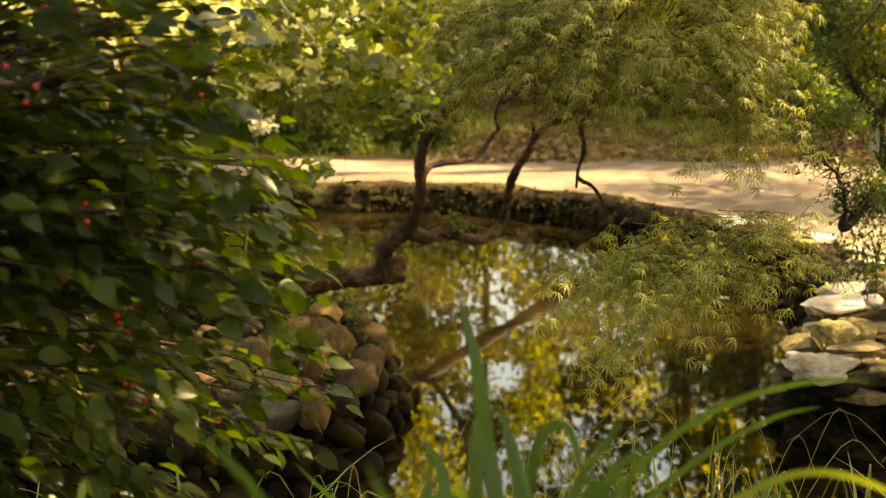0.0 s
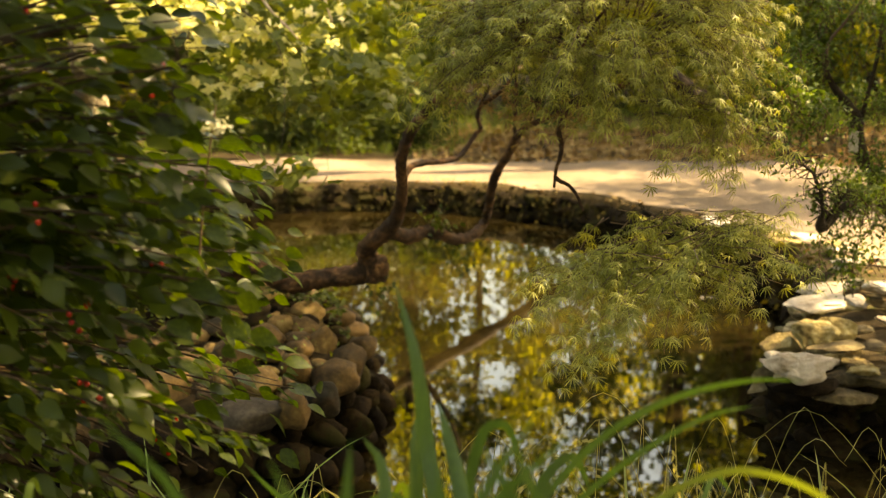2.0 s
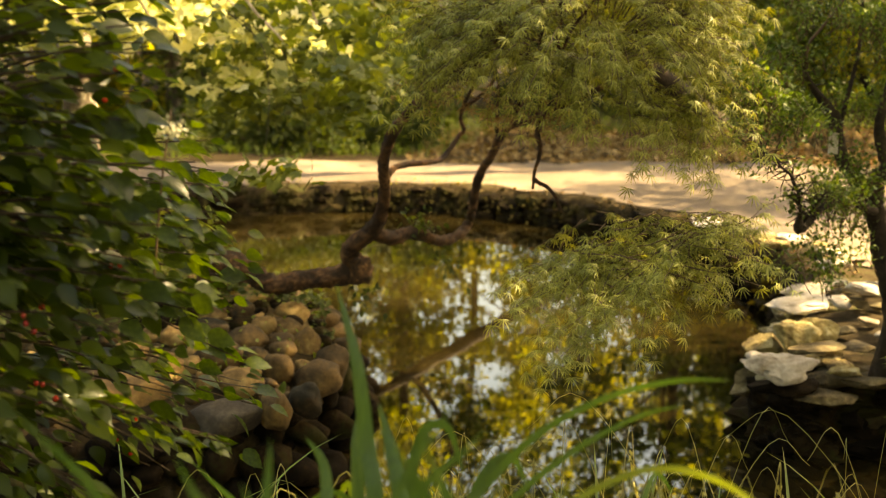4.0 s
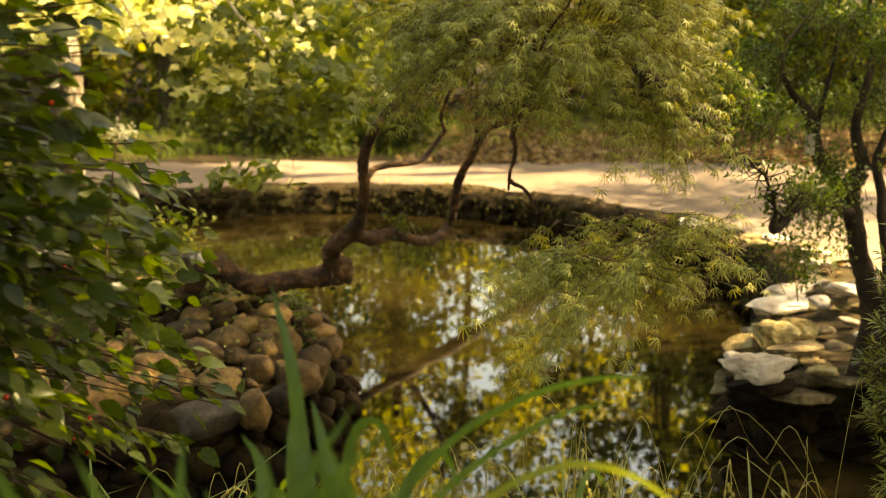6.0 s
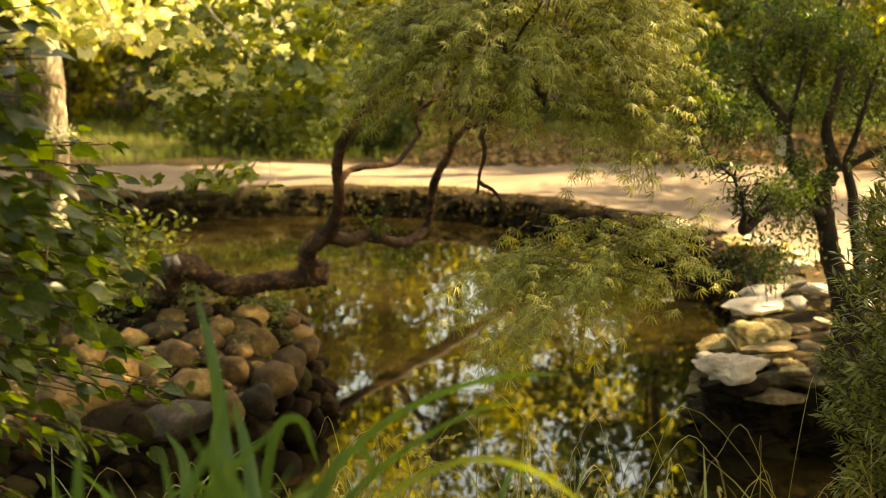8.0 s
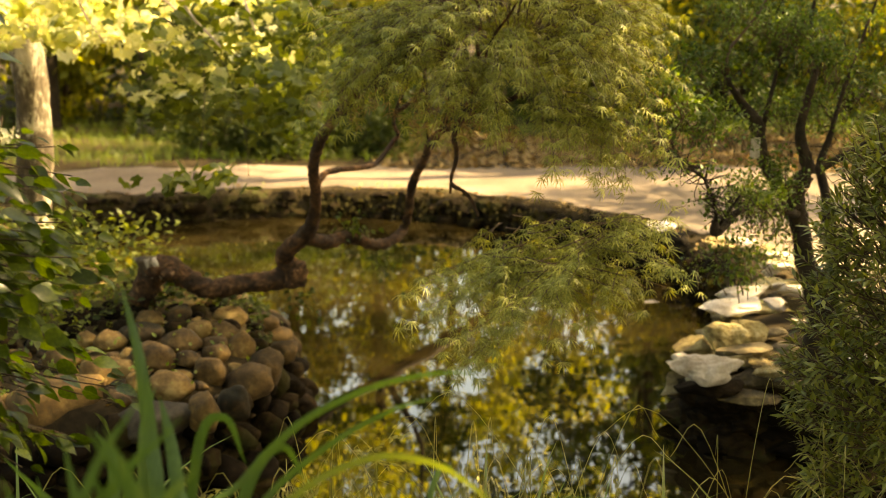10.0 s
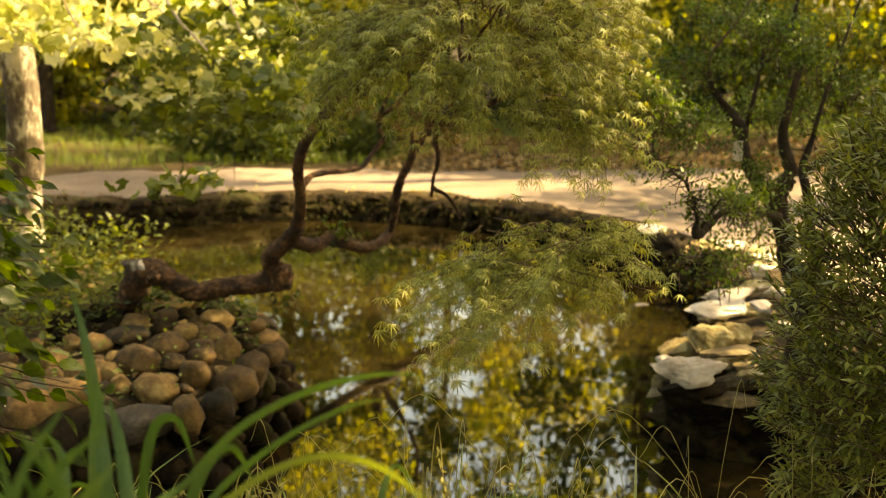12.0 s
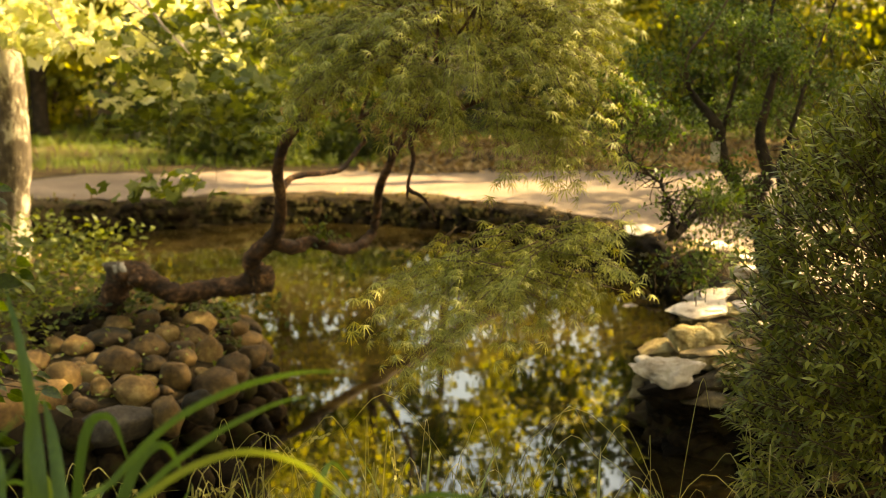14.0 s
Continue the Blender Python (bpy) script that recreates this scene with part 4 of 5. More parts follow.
# ---- azalea on the rocky ledge ----
AZ = (1.72, 4.25, 0.33)
azalea = thing("azalea_tree", AZ, "small-leaved azalea with several dark crooked stems among pale rocks", "shrub")
STEMS = [[(1.72, 4.2, 0.28, 0.062), (1.735, 4.17, 0.5, 0.045), (1.70, 4.16, 0.65, 0.040), (1.667, 4.16, 0.755, 0.036), (1.648, 4.16, 0.857, 0.034), (1.622, 4.16, 0.95, 0.034), (1.63, 4.16, 1.005, 0.036), (1.66, 4.15, 1.055, 0.028), (1.647, 4.15, 1.116, 0.023), (1.625, 4.15, 1.195, 0.018), (1.646, 4.15, 1.312, 0.015), (1.669, 4.15, 1.43, 0.011), (1.642, 4.15, 1.56, 0.008), (1.68, 4.15, 1.8, 0.003)],
         [(1.78, 4.17, 0.30, 0.03), (1.763, 4.12, 0.54, 0.024), (1.748, 4.1, 0.726, 0.020), (1.724, 4.1, 0.866, 0.018), (1.709, 4.1, 0.985, 0.018), (1.684, 4.1, 1.083, 0.015), (1.712, 4.1, 1.18, 0.010), (1.735, 4.1, 1.277, 0.008), (1.80, 4.1, 1.5, 0.005), (1.9, 4.1, 1.8, 0.003)],
         [(1.64, 4.16, 0.88, 0.024), (1.60, 4.17, 0.945, 0.024), (1.53, 4.18, 1.06, 0.024), (1.497, 4.18, 1.136, 0.025), (1.482, 4.18, 1.215, 0.026), (1.45, 4.17, 1.262, 0.018), (1.38, 4.16, 1.351, 0.010), (1.357, 4.16, 1.41, 0.006)],
         [(1.62, 4.13, 0.91, 0.016), (1.44, 3.9, 0.975, 0.011), (1.325, 3.75, 0.98, 0.010), (1.262, 3.70, 0.937, 0.013), (1.226, 3.68, 0.922, 0.020), (1.222, 3.66, 0.965, 0.007), (1.212, 3.64, 0.995, 0.0052), (1.203, 3.62, 1.028, 0.005), (1.175, 3.59, 1.07, 0.0042), (1.159, 3.58, 1.099, 0.0042), (1.12, 3.54, 1.125, 0.0034), (1.091, 3.52, 1.158, 0.0032), (1.05, 3.48, 1.17, 0.0026), (1.024, 3.46, 1.195, 0.0024), (0.958, 3.42, 1.218, 0.001)],
         [(1.235, 3.68, 0.935, 0.006), (1.27, 3.66, 1.0, 0.004), (1.29, 3.64, 1.04, 0.002)], [(1.63, 4.15, 1.0, 0.024), (1.58, 4.14, 1.005, 0.020), (1.565, 4.14, 1.0, 0.012)], [(1.69, 4.1, 1.075, 0.016), (1.76, 4.08, 1.12, 0.013), (1.83, 4.05, 1.17, 0.009), (1.95, 4.0, 1.3, 0.004)],
         [(1.50, 4.18, 1.2, 0.008), (1.56, 4.2, 1.5, 0.006), (1.55, 4.2, 1.8, 0.004)]]
TWIG = [(1.357, 4.12, 1.40, 0.007), (1.345, 4.1, 1.44, 0.006), (1.357, 4.1, 1.486, 0.006), (1.402, 4.1, 1.543, 0.005), (1.456, 4.1, 1.618, 0.005), (1.52, 4.1, 1.74, 0.003)]
spurs = []
for st in STEMS:
    c = spline([q[:3] for q in st], 6)
    r0 = np.interp(np.linspace(0, 1, len(c)), np.linspace(0, 1, len(st)), [q[3] for q in st])
    for i in np.flatnonzero((c[:, 2] > 0.95) & (r0 < 0.012)):
        for k in range(2):
            d = rng.normal(size=3) * (1, 0.7, 0.8) + (0, -0.1, 0.2)
            d *= rng.uniform(0.03, 0.09) / np.linalg.norm(d)
            p = c[i] + d * 0.55 + rng.normal(size=3) * 0.008
            spurs.append([(*c[i], min(r0[i] * 0.7, 0.0028)), (*p, 0.0014), (*(c[i] + d), 0.0007)])
tagged(limbs("spur", spurs, M_BARK, AZ, azalea, 3, 0.0, steps=2), kind="stuff")
limbs("branch", [TWIG], M_TWIG, AZ, azalea, 7, 0.05, "bare grey-brown twig")
for st in STEMS:
    limbs("stem", [st], M_BARK, AZ, azalea, 9, 0.08)
pl, wy, twigs = [], [], []
for sp_ in spurs:
    if rng.uniform() < 0.8:
        for q in range(4):
            pl.append(np.array(sp_[2][:3]) + rng.normal(size=3) * 0.010)
            wy.append(rng.normal(size=3) + (0, 0, 0.3))
PADS = [((1.33, 3.72, 0.84), (0.12, 0.10, 0.06), 18), ((1.28, 3.68, 0.79), (0.13, 0.10, 0.04), 16), ((1.14, 4.0, 1.27), (0.17, 0.15, 0.09), 34), ((1.33, 3.98, 1.2), (0.12, 0.12, 0.08), 16), ((1.43, 3.95, 1.0), (0.1, 0.1, 0.06), 14),
        ((1.72, 4.23, 1.56), (0.30, 0.25, 0.10), 70), ((1.45, 4.26, 1.60), (0.28, 0.25, 0.10), 60), ((1.85, 4.2, 1.36), (0.22, 0.2, 0.07), 60), ((1.60, 4.3, 1.28), (0.2, 0.2, 0.05), 40), ((2.05, 4.3, 1.18), (0.22, 0.25, 0.10), 60), ((1.75, 4.3, 1.86), (0.6, 0.4, 0.15), 80), ((1.28, 4.1, 1.42), (0.2, 0.15, 0.1), 50), ((1.75, 4.4, 1.25), (0.25, 0.2, 0.1), 50), ((1.55, 4.2, 0.86), (0.18, 0.15, 0.1), 40), ((1.03, 3.92, 1.42), (0.08, 0.07, 0.05), 22), ((1.14, 3.91, 1.35), (0.08, 0.08, 0.04), 22), ((1.08, 3.55, 1.32), (0.10, 0.08, 0.05), 30), ((1.0, 3.5, 1.38), (0.08, 0.07, 0.05), 24), ((1.16, 3.6, 1.26), (0.09, 0.08, 0.04), 22), ((1.33, 3.70, 1.04), (0.08, 0.08, 0.04), 16), ((1.42, 3.85, 1.0), (0.10, 0.08, 0.04), 26), ((1.62, 3.92, 1.47), (0.12, 0.1, 0.06), 40), ((1.5, 3.93, 1.56), (0.12, 0.1, 0.05), 36), ((1.5, 4.0, 1.06), (0.15, 0.12, 0.09), 34)]
for c, r, n in PADS:
    for k in range(n):
        d = rng.normal(size=3)
        p = np.array(c) + np.array(r) * d / np.linalg.norm(d) * rng.uniform(0.3, 1.05)
        twigs.append([(*(p + (rng.normal() * 0.03, rng.normal() * 0.03, -0.06)), 0.0018), (*p, 0.0008)])
        for q in range(18):
            pl.append(p + rng.normal(size=3) * 0.024)
            wy.append(rng.normal(size=3) + (0, 0, 0.35))
pl, wy = np.array(pl), np.array(wy)
foliage(azalea, AZ, small_leaf(0.5), pl, turns(wy, rng.normal(size=len(pl)) * 0.5), rng.uniform(0.014, 0.024, len(pl)), L_SMALL, 0)
tagged(limbs("twig", twigs, M_TWIG, AZ, azalea, 3, 0.0, steps=1), kind="stuff")


# ---- narrow-leaved shrub in the near right ----
NB = (1.5, 2.3, 0.33)
narrow = thing("evergreen_shrub", NB, "dense dark evergreen shrub with whorls of narrow leaves", "shrub")
pl, wy, stalks = [], [], []
for k in range(6000):
    d = rng.normal(size=3)
    d /= np.linalg.norm(d)
    if d[2] < -0.5:
        d[2] *= -1
    s = rng.uniform(0.4, 1.0) if k % 3 else rng.uniform(0.88, 1.06)
    p = np.array((1.66, 2.40, 0.84)) + np.array((0.56, 0.47, 0.70)) * d * s
    out = d * (1, 1, 0.5) + (0, 0, 0.45) + rng.normal(size=3) * 0.25
    out /= np.linalg.norm(out)
    stalks.append([(*(p - out * 0.07), 0.0018), (*(p - out * 0.03), 0.0015), (*p, 0.001)])
    u = np.cross(out, rng.normal(size=3))
    u /= np.linalg.norm(u)
    w = np.cross(out, u)
    for q in range(10):
        a = q * 2.4
        pl.append(p - out * 0.004 * q)
        wy.append((np.cos(a) * u + np.sin(a) * w) * (0.55 + 0.06 * q) + out * 0.75 + (0, 0, -0.1))
pl, wy = np.array(pl), np.array(wy)
foliage(narrow, NB, small_leaf(0.27, 0.03), pl, turns(wy, rng.normal(size=len(pl)) * 0.3), rng.uniform(0.025, 0.038, len(pl)), L_DARK, 300)
tagged(limbs("twig", stalks, M_TWIG, NB, narrow, 4, 0.0, steps=1), kind="stuff")
for k in range(9):
    a = k * 0.7
    e = np.array((1.62 + 0.35 * np.cos(a), 2.36 + 0.3 * np.sin(a), 0.9 + 0.08 * (k % 4)))
    limbs("stem", [[(1.5 + 0.03 * np.cos(a), 2.3 + 0.03 * np.sin(a), 0.28, 0.011), (*((np.array((1.52, 2.33, 0.6)) + e) / 2), 0.006), (*e, 0.002)]], M_BARK, NB, narrow, 6, 0.05)


# ---- berry bush in the near left ----
BB = (-0.95, 1.35, 0.33)
berry_bush = thing("berry_bush", BB, "leafy green bush with small red berries on arching twigs", "shrub")
pl, wy, spots_b = [], [], []
for k in range(260):
    zt = rng.uniform(1.3, 1.8) if k % 2 else rng.uniform(0.72, 1.38)
    reach = -0.19 - 0.10 * max(0.0, zt - 1.60) - 0.30 * max(0, 1.0 - zt)
    deep = rng.uniform(1.2, 1.5) if k % 4 else rng.uniform(1.5, 1.75)
    tip = np.array((reach + 0.1 * (deep - 1.2) - abs(rng.normal()) * 0.22, deep, zt))
    start = np.array((-0.95 + rng.normal() * 0.08, 1.35 + rng.normal() * 0.08, 0.3))
    mid = (start + tip) / 2 + (-0.14, rng.normal() * 0.05, 0.34 + 0.1 * rng.uniform())
    line = spline([start, mid, (mid + tip) / 2 + (0.03, 0, 0.07), tip], 12)
    stem = limbs("stem", [np.hstack([line[::3], np.linspace(0.0042, 0.0009, len(line[::3]))[:, None]])], M_BARK, BB, berry_bush, 5, 0.0, steps=2)
    way = np.gradient(line, axis=0)
    for j in range(10, len(line)):
        for sgn in (-1, 1):
            if rng.uniform() < (0.66 if line[j][2] > 1.42 else 0.36 if line[j][2] > 1.0 else 0.55):
                continue
            side = np.cross(way[j], (0, 0, 1))
            side /= np.linalg.norm(side) + 1e-9
            pl.append(line[j] + rng.normal(size=3) * 0.012)
            wy.append(side * sgn * 0.75 + way[j] / np.linalg.norm(way[j]) * 0.8 + (0.45, 0, -0.30) + rng.normal(size=3) * 0.28)
    if k % 7 == 0:
        spots_b.append((stem, line[-rng.integers(3, 12)]))
pl, wy = np.array(pl), np.array(wy)
foliage(berry_bush, BB, ovate(1.0, 0.58, 0.07, 0.2, 0.78), pl, turns(wy, rng.normal(size=len(pl)) * 0.7), rng.uniform(0.024, 0.046, len(pl)), L_BUSH, 300, near=-pl[:, 0])
fp = np.array((-0.21, 1.42, 1.396)) + rng.normal(size=(60, 3)) * (0.009, 0.009, 0.006)
v, f = spread(small_leaf(0.8), fp, turns(rng.normal(size=fp.shape) + (0, -0.4, 0.4), rng.uniform(-2, 2, len(fp))), rng.uniform(0.005, 0.009, len(fp)))
piece("flower_head", mesh_of("flower_head", v - np.array(BB), f, L_CREAM, True), berry_bush, "faded cream flower cluster")
limbs("flower_stalk", [[(-0.24, 1.42, 1.2, 0.0016), (-0.225, 1.42, 1.33, 0.0012), (-0.21, 1.42, 1.42, 0.001)]], M_TWIG, BB, berry_bush, 4, 0.0)
bm = bmesh.new()
bmesh.ops.create_uvsphere(bm, u_segments=10, v_segments=7, radius=0.0035)
bv, bf = np.array([v.co[:] for v in bm.verts]), [[v.index for v in f.verts] for f in bm.faces]
bm.free()
berry_mesh = mesh_of("berry", bv, [np.array([f for f in bf if len(f) == 3]), np.array([f for f in bf if len(f) == 4])], M_BERRY, True)
for stem, p in spots_b:
    for q in range(rng.integers(2, 5)):
        piece("berry", berry_mesh, stem, m=Matrix.Translation(Vector(p - BB) + Vector(rng.normal(size=3) * 0.010) + Vector((0, 0, -0.012))))


# ---- irises and grass at the near shore ----
def ribbon(parent, base, pts, width, mat, name="blade"):
    """A long leaf along points, with a keel, tapering to its tip."""
    c = spline(pts, 5)
    n = len(c)
    way = np.gradient(c, axis=0)
    side = np.cross(way, (0.0, 1.0, 0.15))
    side /= np.linalg.norm(side, axis=1, keepdims=True) + 1e-9
    s = np.linspace(0, 1, n)[:, None]
    w = 0.8 * width * (0.7 + 0.6 * s - 1.3 * s ** 4) / 2
    v = np.stack([c - side * w, c + np.array((0, -0.2, 0)) * w, c + side * w], 1).reshape(-1, 3) - np.asarray(base)
    i = np.arange(n - 1) * 3
    f = np.concatenate([np.stack([i + k, i + k + 1, i + k + 4, i + k + 3], -1) for k in (0, 1)])
    return piece(name, mesh_of(name, v, f, mat, True), parent)


IRIS = (0.06, 1.02, 0.3)
iris = thing("iris_clump", IRIS, "clump of tall green sword-shaped iris leaves", "plant")
for pts, w in (([(0.09, 0.98, 0.3), (0.07, 1.0, 0.75), (0.05, 1.03, 1.06), (0.04, 1.05, 1.13), (0.03, 1.06, 1.21), (0.01, 1.08, 1.28)], 0.021), ([(0.10, 0.98, 0.3), (0.09, 0.98, 0.7), (0.08, 1.0, 1.02), (0.07, 1.02, 1.10), (0.06, 1.04, 1.14), (0.05, 1.05, 1.175)], 0.02),
               ([(0.05, 1.0, 0.3), (0.04, 1.02, 0.7), (0.03, 1.05, 1.0), (0.03, 1.06, 1.09), (0.03, 1.07, 1.14), (0.04, 1.08, 1.175)], 0.018), ([(0.02, 1.02, 0.3), (0.0, 1.03, 0.7), (0.0, 1.04, 1.0), (0.0, 1.06, 1.1), (-0.02, 1.07, 1.135)], 0.018),
               ([(0.12, 1.0, 0.3), (0.12, 1.0, 0.7), (0.12, 1.01, 1.0), (0.14, 1.02, 1.10), (0.17, 1.03, 1.13), (0.19, 1.04, 1.09)], 0.016), ([(0.08, 1.03, 0.3), (0.06, 1.05, 0.8), (0.08, 1.06, 1.1), (0.11, 1.06, 1.15), (0.13, 1.06, 1.1)], 0.014)):
    ribbon(iris, IRIS, pts, w, L_IRIS)
for k in range(16):
    x, y = 0.05 + rng.normal() * 0.06, 1.03 + rng.normal() * 0.04
    lean, tall = rng.normal(size=2) * 0.1, rng.uniform(0.68, 0.80)
    ribbon(iris, IRIS, [(x, y, 0.3), (x + lean[0] * 0.3, y + lean[1] * 0.3, 0.3 + tall * 0.5), (x + lean[0] * 0.7, y + lean[1] * 0.6, 0.3 + tall * 0.85), (x + lean[0] * 1.3, y + lean[1], 0.3 + tall)], 0.017, L_IRIS)
ARCH = (0.12, 0.98, 0.3)
arching = thing("sedge_clump", ARCH, "sedge with long arching green leaves bending over the shore", "plant")
for pts, w in (([(0.05, 0.95, 0.3), (0.07, 0.95, 0.8), (0.10, 0.94, 1.07), (0.14, 0.96, 1.12), (0.19, 0.97, 1.17), (0.25, 0.98, 1.20), (0.31, 0.98, 1.215), (0.36, 0.98, 1.215)], 0.010), ([(0.06, 0.97, 0.3), (0.08, 0.96, 0.8), (0.12, 0.95, 1.03), (0.16, 0.97, 1.10), (0.22, 0.98, 1.15), (0.28, 0.99, 1.18), (0.32, 0.99, 1.19)], 0.009),
               ([(0.14, 0.86, 0.3), (0.14, 0.84, 0.8), (0.15, 0.84, 1.09), (0.20, 0.85, 1.15), (0.26, 0.86, 1.178), (0.31, 0.86, 1.174), (0.35, 0.84, 1.155), (0.385, 0.83, 1.12)], 0.009), ([(0.3, 0.95, 0.3), (0.32, 0.95, 0.8), (0.36, 0.95, 1.05), (0.42, 0.96, 1.1), (0.5, 0.97, 1.09)], 0.012)):
    ribbon(arching, ARCH, pts, w, L_GRASS if pts[0][1] < 0.9 else L_IRIS)

front = thing("broad_grass_clump", (-0.05, 0.95, 0.3), "low clump of broad green grass leaves at the near shore", "plant")
for k in range(52):
    x, y = rng.uniform(-0.5, 0.42), rng.uniform(0.86, 1.12)
    lean, tall = rng.normal(size=2) * 0.10, rng.uniform(0.62, 0.78)
    ribbon(front, (-0.05, 0.95, 0.3), [(x, y, 0.3), (x + lean[0] * 0.3, y, 0.3 + tall * 0.55), (x + lean[0] * 0.8, y + lean[1] * 0.3, 0.3 + tall * 0.88), (x + lean[0] * 1.5, y + lean[1] * 0.5, 0.3 + tall), (x + lean[0] * 2.3, y + lean[1] * 0.6, 0.28 + tall)], rng.uniform(0.008, 0.015), L_IRIS if k % 3 else L_GRASS)

low = thing("grass_clump", (0.03, 0.66, 0.3), "clump of soft broad green grass leaves close to the camera", "plant")
for k in range(26):
    x, y = 0.03 + rng.normal() * 0.08, rng.uniform(0.58, 0.74)
    lean, tall = rng.normal(size=2) * 0.07, rng.uniform(0.90, 0.98)
    ribbon(low, (0.03, 0.66, 0.3), [(x, y, 0.3), (x + lean[0] * 0.3, y, 0.3 + tall * 0.6), (x + lean[0] * 0.8, y + lean[1] * 0.2, 0.3 + tall * 0.9), (x + lean[0] * 1.5, y + lean[1] * 0.3, 0.3 + tall)], rng.uniform(0.011, 0.017), L_IRIS)

tuft = thing("tall_grass", (0.4, 1.5, 0.3), "tall thin grass with straw-coloured seed heads", "grass", kind="stuff")
pl, wy, culms = [], [], []
for k in range(290):
    x, y = (rng.uniform(-0.15, 1.25), rng.uniform(1.25, 2.2)) if k % 2 else (rng.uniform(-0.05, 0.6), rng.uniform(1.15, 1.6))
    top = rng.uniform(0.62, 0.86) + 0.1 * (y < 1.6)
    bend = rng.normal(size=2) * 0.07
    root = np.array((x, y, 0.28))
    tip = root + (bend[0] * 1.6, bend[1], top - 0.28)
    head = tip + (bend[0] * 0.7, bend[1] * 0.4, -0.03 - abs(rng.normal()) * 0.03)
    culms.append([(*root, 0.0012), (*((root + tip) / 2 - (bend[0] * 0.4, 0, 0)), 0.0010), (*tip, 0.0008), (*head, 0.0006)])
    if k % 2 == 0:
        for q in np.linspace(0.3, 1.3, 14):
            pl.append(tip + (head - tip) * q + rng.normal(size=3) * 0.002)
            wy.append((head - tip) / (np.linalg.norm(head - tip) + 1e-6) + rng.normal(size=3) * 0.35)
limbs("culm", culms, L_STRAW, (0.4, 1.5, 0.3), tuft, 3, 0.0, steps=5)
pl, wy = np.array(pl), np.array(wy)
foliage(tuft, (0.4, 1.5, 0.3), ovate(1.0, 0.4), pl, turns(wy, rng.uniform(-2, 2, len(pl))), np.full(len(pl), 0.011), L_STRAW, 0, rest="seed_head")
n = 430
pl = np.stack([rng.uniform(-1.3, 1.5, n), rng.uniform(0.9, 2.35, n), np.full(n, 0.28)], -1)
wy = np.stack([rng.normal(size=n), rng.normal(size=n), np.zeros(n)], -1)
foliage(tuft, (0.4, 1.5, 0.3), blade(1.0, 0.016, 1.0), pl, turns(wy, np.zeros(n)), rng.uniform(0.3, 0.62, n), L_GRASS, 0, rest="grass_blade")


# ---- low growth ----
def scatter(name, label, cat, n, region, size, mat, template, lift=0.0, up=0.4, keep=None, tall=0.0):
    x, y = rng.uniform(region[0], region[1], n), rng.uniform(region[2], region[3], n)
    if keep is not None:
        ok = keep(x, y)
        x, y = x[ok], y[ok]
    z = np.maximum(height(x, y), 0.02) + lift + rng.uniform(0, 1, len(x)) ** 1.5 * tall
    p = np.stack([x, y, z], -1)
    w = rng.normal(size=p.shape) * (1, 1, 0.35) + (0, 0, up)
    v, f = spread(template, p, turns(w, rng.normal(size=len(x)) * 0.5), rng.uniform(0.6, 1.3, len(x)) * size)
    return tagged(new(name, mesh_of(name, v, f, mat, True)), label, cat, kind="stuff")


scatter("weeds", "low leafy green weeds on the bank beside the cobbles", "weeds", 4600, (-2.4, -0.95, 4.3, 6.9), 0.045, L_SHADE_GREEN, small_leaf(0.55), 0.0, 0.5, lambda x, y: shore(x, y) > 0.05, 0.32)
scatter("mound_weeds", "tiny green weeds growing between the cobbles", "weeds", 420, (-1.3, -0.2, 3.8, 5.2), 0.022, L_GRASS, ovate(1.0, 0.5), 0.03, 0.7, lambda x, y: shore(x, y) > 0.08, 0.03)
scatter("mound_creeper", "dark green creeping leaves under the leaning trunk", "weeds", 900, (-0.95, -0.25, 4.5, 5.5), 0.034, L_MID, ovate(1.0, 0.55), 0.05, 0.4, lambda x, y: (shore(x, y) > 0.03) & (np.sin(9 * x) * np.sin(8 * y) > -0.2), 0.06)
scatter("dry_growth", "pale dry grass tufts along the top of the pond wall", "grass", 800, (-3.1, 1.2, 9.5, 11.0), 0.06, L_STRAW, small_leaf(0.3), 0.0, 0.9, lambda x, y: (np.abs(shore(x, y) - 0.24) < 0.09) & (np.sin(4 * x + 1) > -0.3), 0.03)
# Leaves are added to bring this soil to the brown of shaded path.
scatter("fallen_leaves", "brown fallen leaves added to lift dark soil past the path to shaded-sand brown", "leaf litter", 15000, (-0.2, 8.0, 12.1, 16.6), 0.07, L_LITTER, small_leaf(0.6), 0.012, 0.08, lambda x, y: y > np.interp(x, PATH_FAR[:, 0], PATH_FAR[:, 1]))
scatter("bank_growth", "creeping leaves over the far pond wall, coloured near-black for shade", "ivy", 30000, (-3.2, 2.6, 6.0, 11.0), 0.045, L_WALL_SHADE, small_leaf(0.55), -0.04, 0.1, lambda x, y: (np.abs(shore(x, y) - 0.12) < 0.10 + 0.05 * np.sin(7 * x) * np.sin(5 * y + 1)) & (y > 6.3), 0.05)
scatter("bank_litter", "dry brown leaves caught on the far pond wall", "leaf litter", 1300, (-3.2, 2.6, 6.0, 11.0), 0.04, L_LITTER, small_leaf(0.55), 0.0, 0.1, lambda x, y: (np.abs(shore(x, y) - 0.12) < 0.12) & (y > 6.3), 0.07)
far_run = [i for i in range(len(RING)) if RING[i][1] > 6.3]
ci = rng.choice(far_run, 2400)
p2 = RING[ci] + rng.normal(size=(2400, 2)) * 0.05
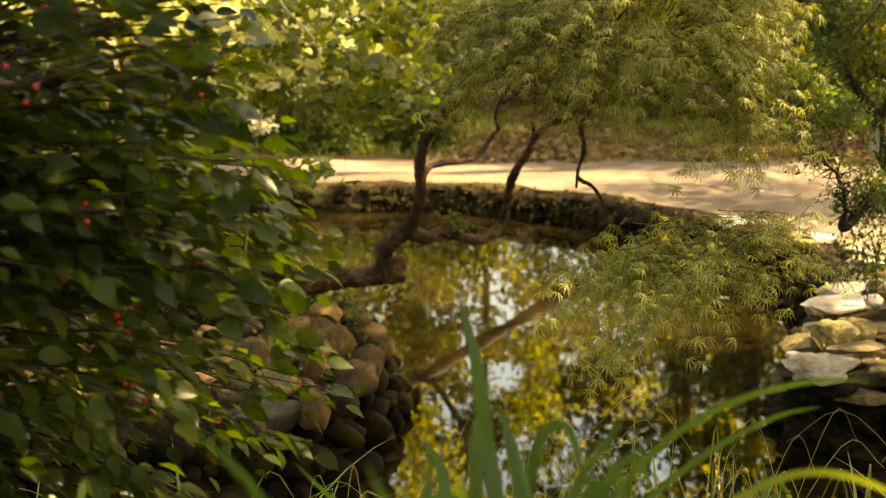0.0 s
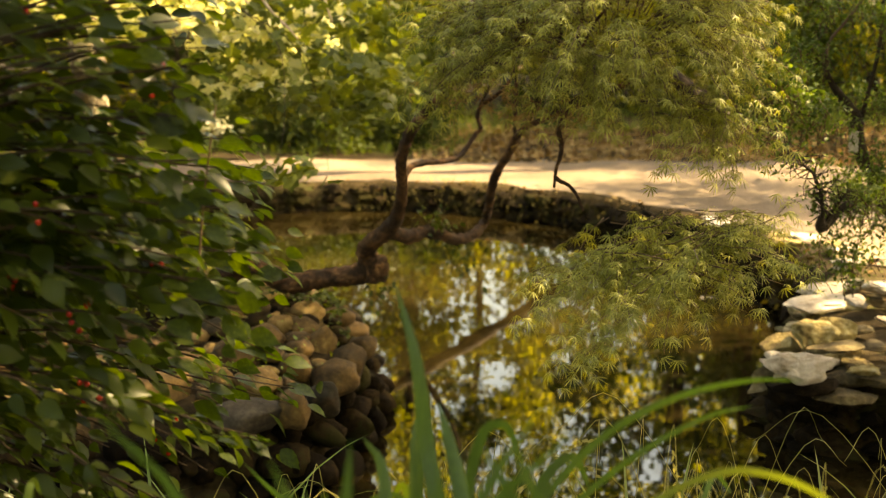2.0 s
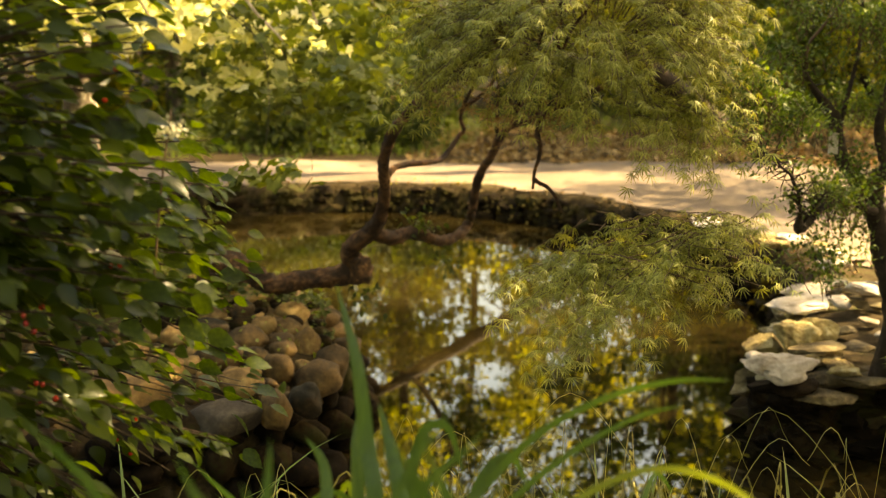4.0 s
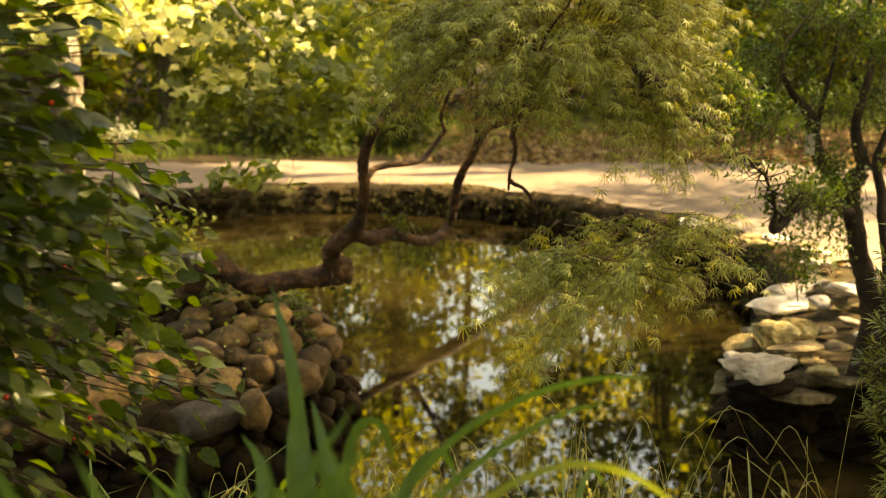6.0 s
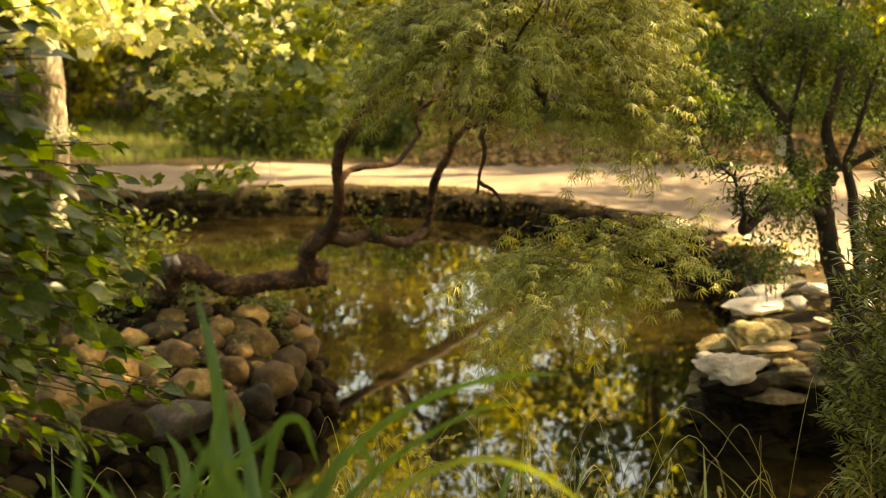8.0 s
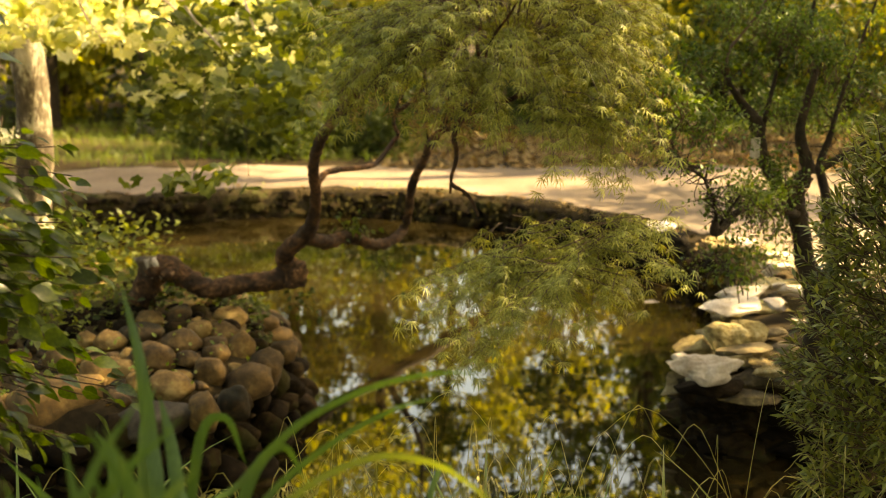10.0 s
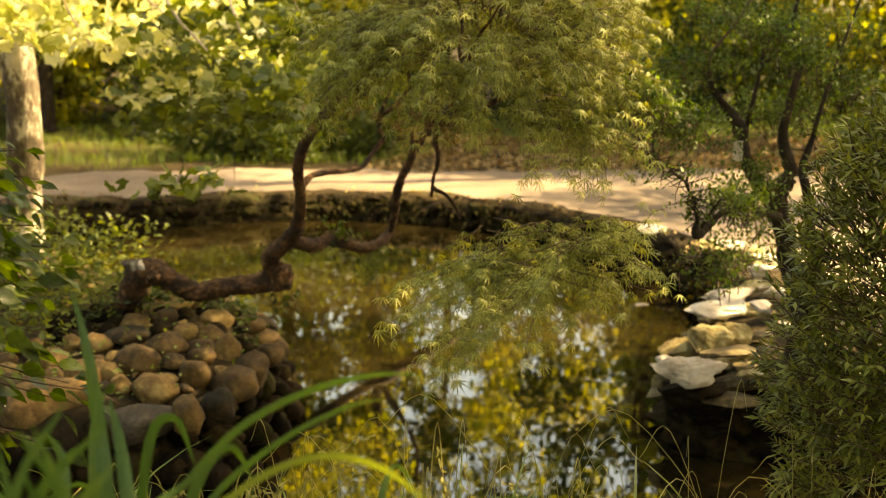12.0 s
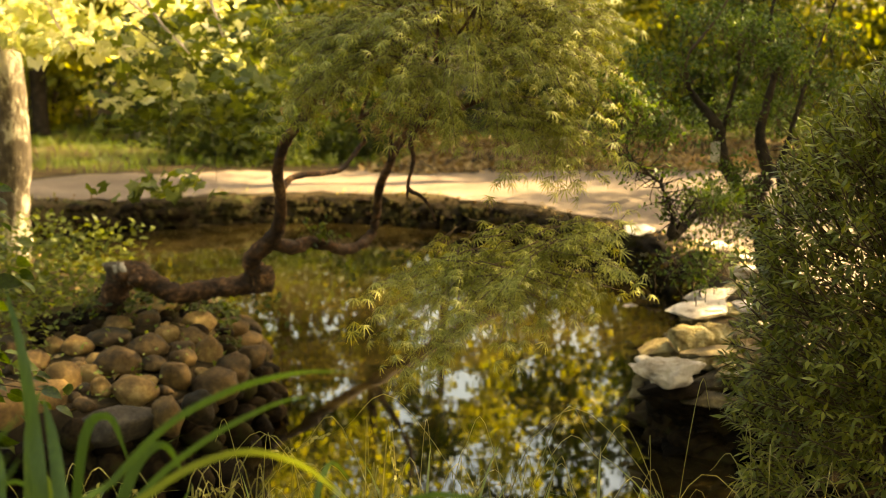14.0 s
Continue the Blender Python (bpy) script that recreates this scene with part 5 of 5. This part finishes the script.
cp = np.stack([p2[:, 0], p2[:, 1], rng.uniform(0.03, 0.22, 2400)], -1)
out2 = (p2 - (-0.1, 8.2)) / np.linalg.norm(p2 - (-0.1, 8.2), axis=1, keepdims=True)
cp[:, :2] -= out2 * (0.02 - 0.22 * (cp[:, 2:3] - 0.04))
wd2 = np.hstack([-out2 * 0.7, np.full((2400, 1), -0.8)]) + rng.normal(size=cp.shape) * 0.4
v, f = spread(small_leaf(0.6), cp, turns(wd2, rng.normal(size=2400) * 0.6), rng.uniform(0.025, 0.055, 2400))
tagged(new("wall_creeper", mesh_of("wall_creeper", v, f, L_WALL_SHADE, True)), "creeper hanging down the pond wall, coloured near-black for shade", "ivy", kind="stuff")
scatter("leaf_litter", "dry brown fallen leaves scattered over the ground", "leaf litter", 4200, (-3.5, 6.0, 3.6, 16.0), 0.05, L_LITTER, small_leaf(0.55), 0.012, 0.05, lambda x, y: (shore(x, y) > 0.1) & ((shore(x, y) < 0.4) | (y < 6) & (x < 1.5) | (y > 12.6) & (x > 0.3)))
grass_v = blade(1.0, 0.035, 0.9, 3)
n = 34000
gxx, gyy = rng.uniform(-9, 8, n), rng.uniform(10.8, 20, n)
ok = gyy > np.interp(gxx, (-14, -2.4, 0.2, 1.0, 9), (12.3, 12.4, 13.0, 15.9, 16.2)) + 0.12 * np.sin(gxx * 5)
gxx, gyy = gxx[ok], gyy[ok]
gp = np.stack([gxx, gyy, height(gxx, gyy)], -1)
gm = turns(np.stack([rng.normal(size=len(gxx)), rng.normal(size=len(gxx)), np.zeros(len(gxx))], -1), np.zeros(len(gxx)))
v, f = spread(grass_v, gp, gm, rng.uniform(0.08, 0.2, len(gxx)))
tagged(new("grass_verge", mesh_of("grass_verge", v, f, L_GRASS, True)), "sunlit green grass verge beyond the path", "grass", kind="stuff")


def bush(at, radii, mat, label, n_clumps=80, per=45, leaf=0.12):
    base = np.array((*at, at_ground(*at) - 0.03))
    t = thing("bush", base, label, "shrub", "woodland bushes")
    cs, p = clumps(base + (0, 0, radii[2] * 0.9), radii, n_clumps, per, 0.16, 0.35)
    p[:, 2] = np.maximum(p[:, 2], base[2] + 0.05)
    w = rng.normal(size=p.shape) + (0, 0, -0.3)
    rows = [[(*base, 0.03), (*((base + c) / 2 + (0, 0, 0.15)), 0.02), (*c, 0.006)] for c in cs[::8]]
    limbs("stem", rows, M_BARK, base, t, 5, 0.0, steps=3)
    v, f = spread(small_leaf(0.6), p, turns(w, rng.uniform(-2, 2, len(p))), rng.uniform(0.7, 1.2, len(p)) * leaf)
    piece("leaves", mesh_of("leaves", v - base, f, mat, True), t, kind="stuff")
    return t


bush_a = bush((-1.2, 14.5), (1.5, 1.0, 0.75), L_MID, "loose green bush at the edge of the wood")
bush_b = bush((-0.9, 17.4), (1.6, 1.0, 1.1), L_DEEP, "dark green bush at the edge of the wood")
bush_c = bush((3.4, 19.0), (1.8, 1.0, 1.3), L_TREE, "yellow-green sunlit bush at the edge of the wood")
for k, (b, x, y) in enumerate([(bush_b, -2.6, 16.8), (bush_c, -5.2, 18.6), (bush_c, -7.5, 18), (bush_b, -9, 17), (bush_c, -3.6, 19.5), (bush_c, -0.8, 20), (bush_b, 2.2, 20.5), (bush_b, 5.4, 19.3), (bush_c, 7.2, 19.5), (bush_b, 9.2, 18.6), (bush_a, 11, 18.5), (bush_c, 5.2, 23), (bush_b, 8, 23), (bush_c, -6, 22),
                                (bush_b, -10.5, 21), (bush_a, 13, 20), (bush_c, 10.5, 25), (bush_b, -12, 15), (bush_a, -13, 10)]):
    copy_thing(b, pose(x, y, at_ground(x, y) - 0.03, 0, 0, 61 * k) @ Matrix.Scale(0.9 + 0.1 * (k % 5), 4))
for k, (b, x, y) in enumerate([(bush_a, -0.4, 13.9), (bush_b, -1.1, 13.4), (bush_a, -1.8, 13.4)]):
    copy_thing(b, pose(x, y, at_ground(x, y) - 0.03, 0, 0, 83 * k) @ Matrix.Scale(0.42 + 0.06 * (k % 3), 4))

# ---- white label on the azalea's stem ----
TAG = (1.464, 4.13, 1.142)
label_tag = thing("plant_label", TAG, "small blank white plant label hanging beside an azalea stem", "plant label")
bm = bmesh.new()
bmesh.ops.create_cube(bm, size=1.0, matrix=Matrix.Diagonal((0.034, 0.003, 0.072, 1)))
bmesh.ops.bevel(bm, geom=list(bm.edges), offset=0.001, segments=2, affect="EDGES")
pm = bpy.data.meshes.new("plate")
bm.to_mesh(pm)
bm.free()
pm.materials.append(M_WHITE)
piece("plate", pm, label_tag)
limbs("wire", [[(1.464, 4.13, 1.176, 0.0008), (1.472, 4.135, 1.192, 0.0008), (1.486, 4.16, 1.205, 0.0008)]], M_TWIG, TAG, label_tag, 5, 0.0, steps=3)
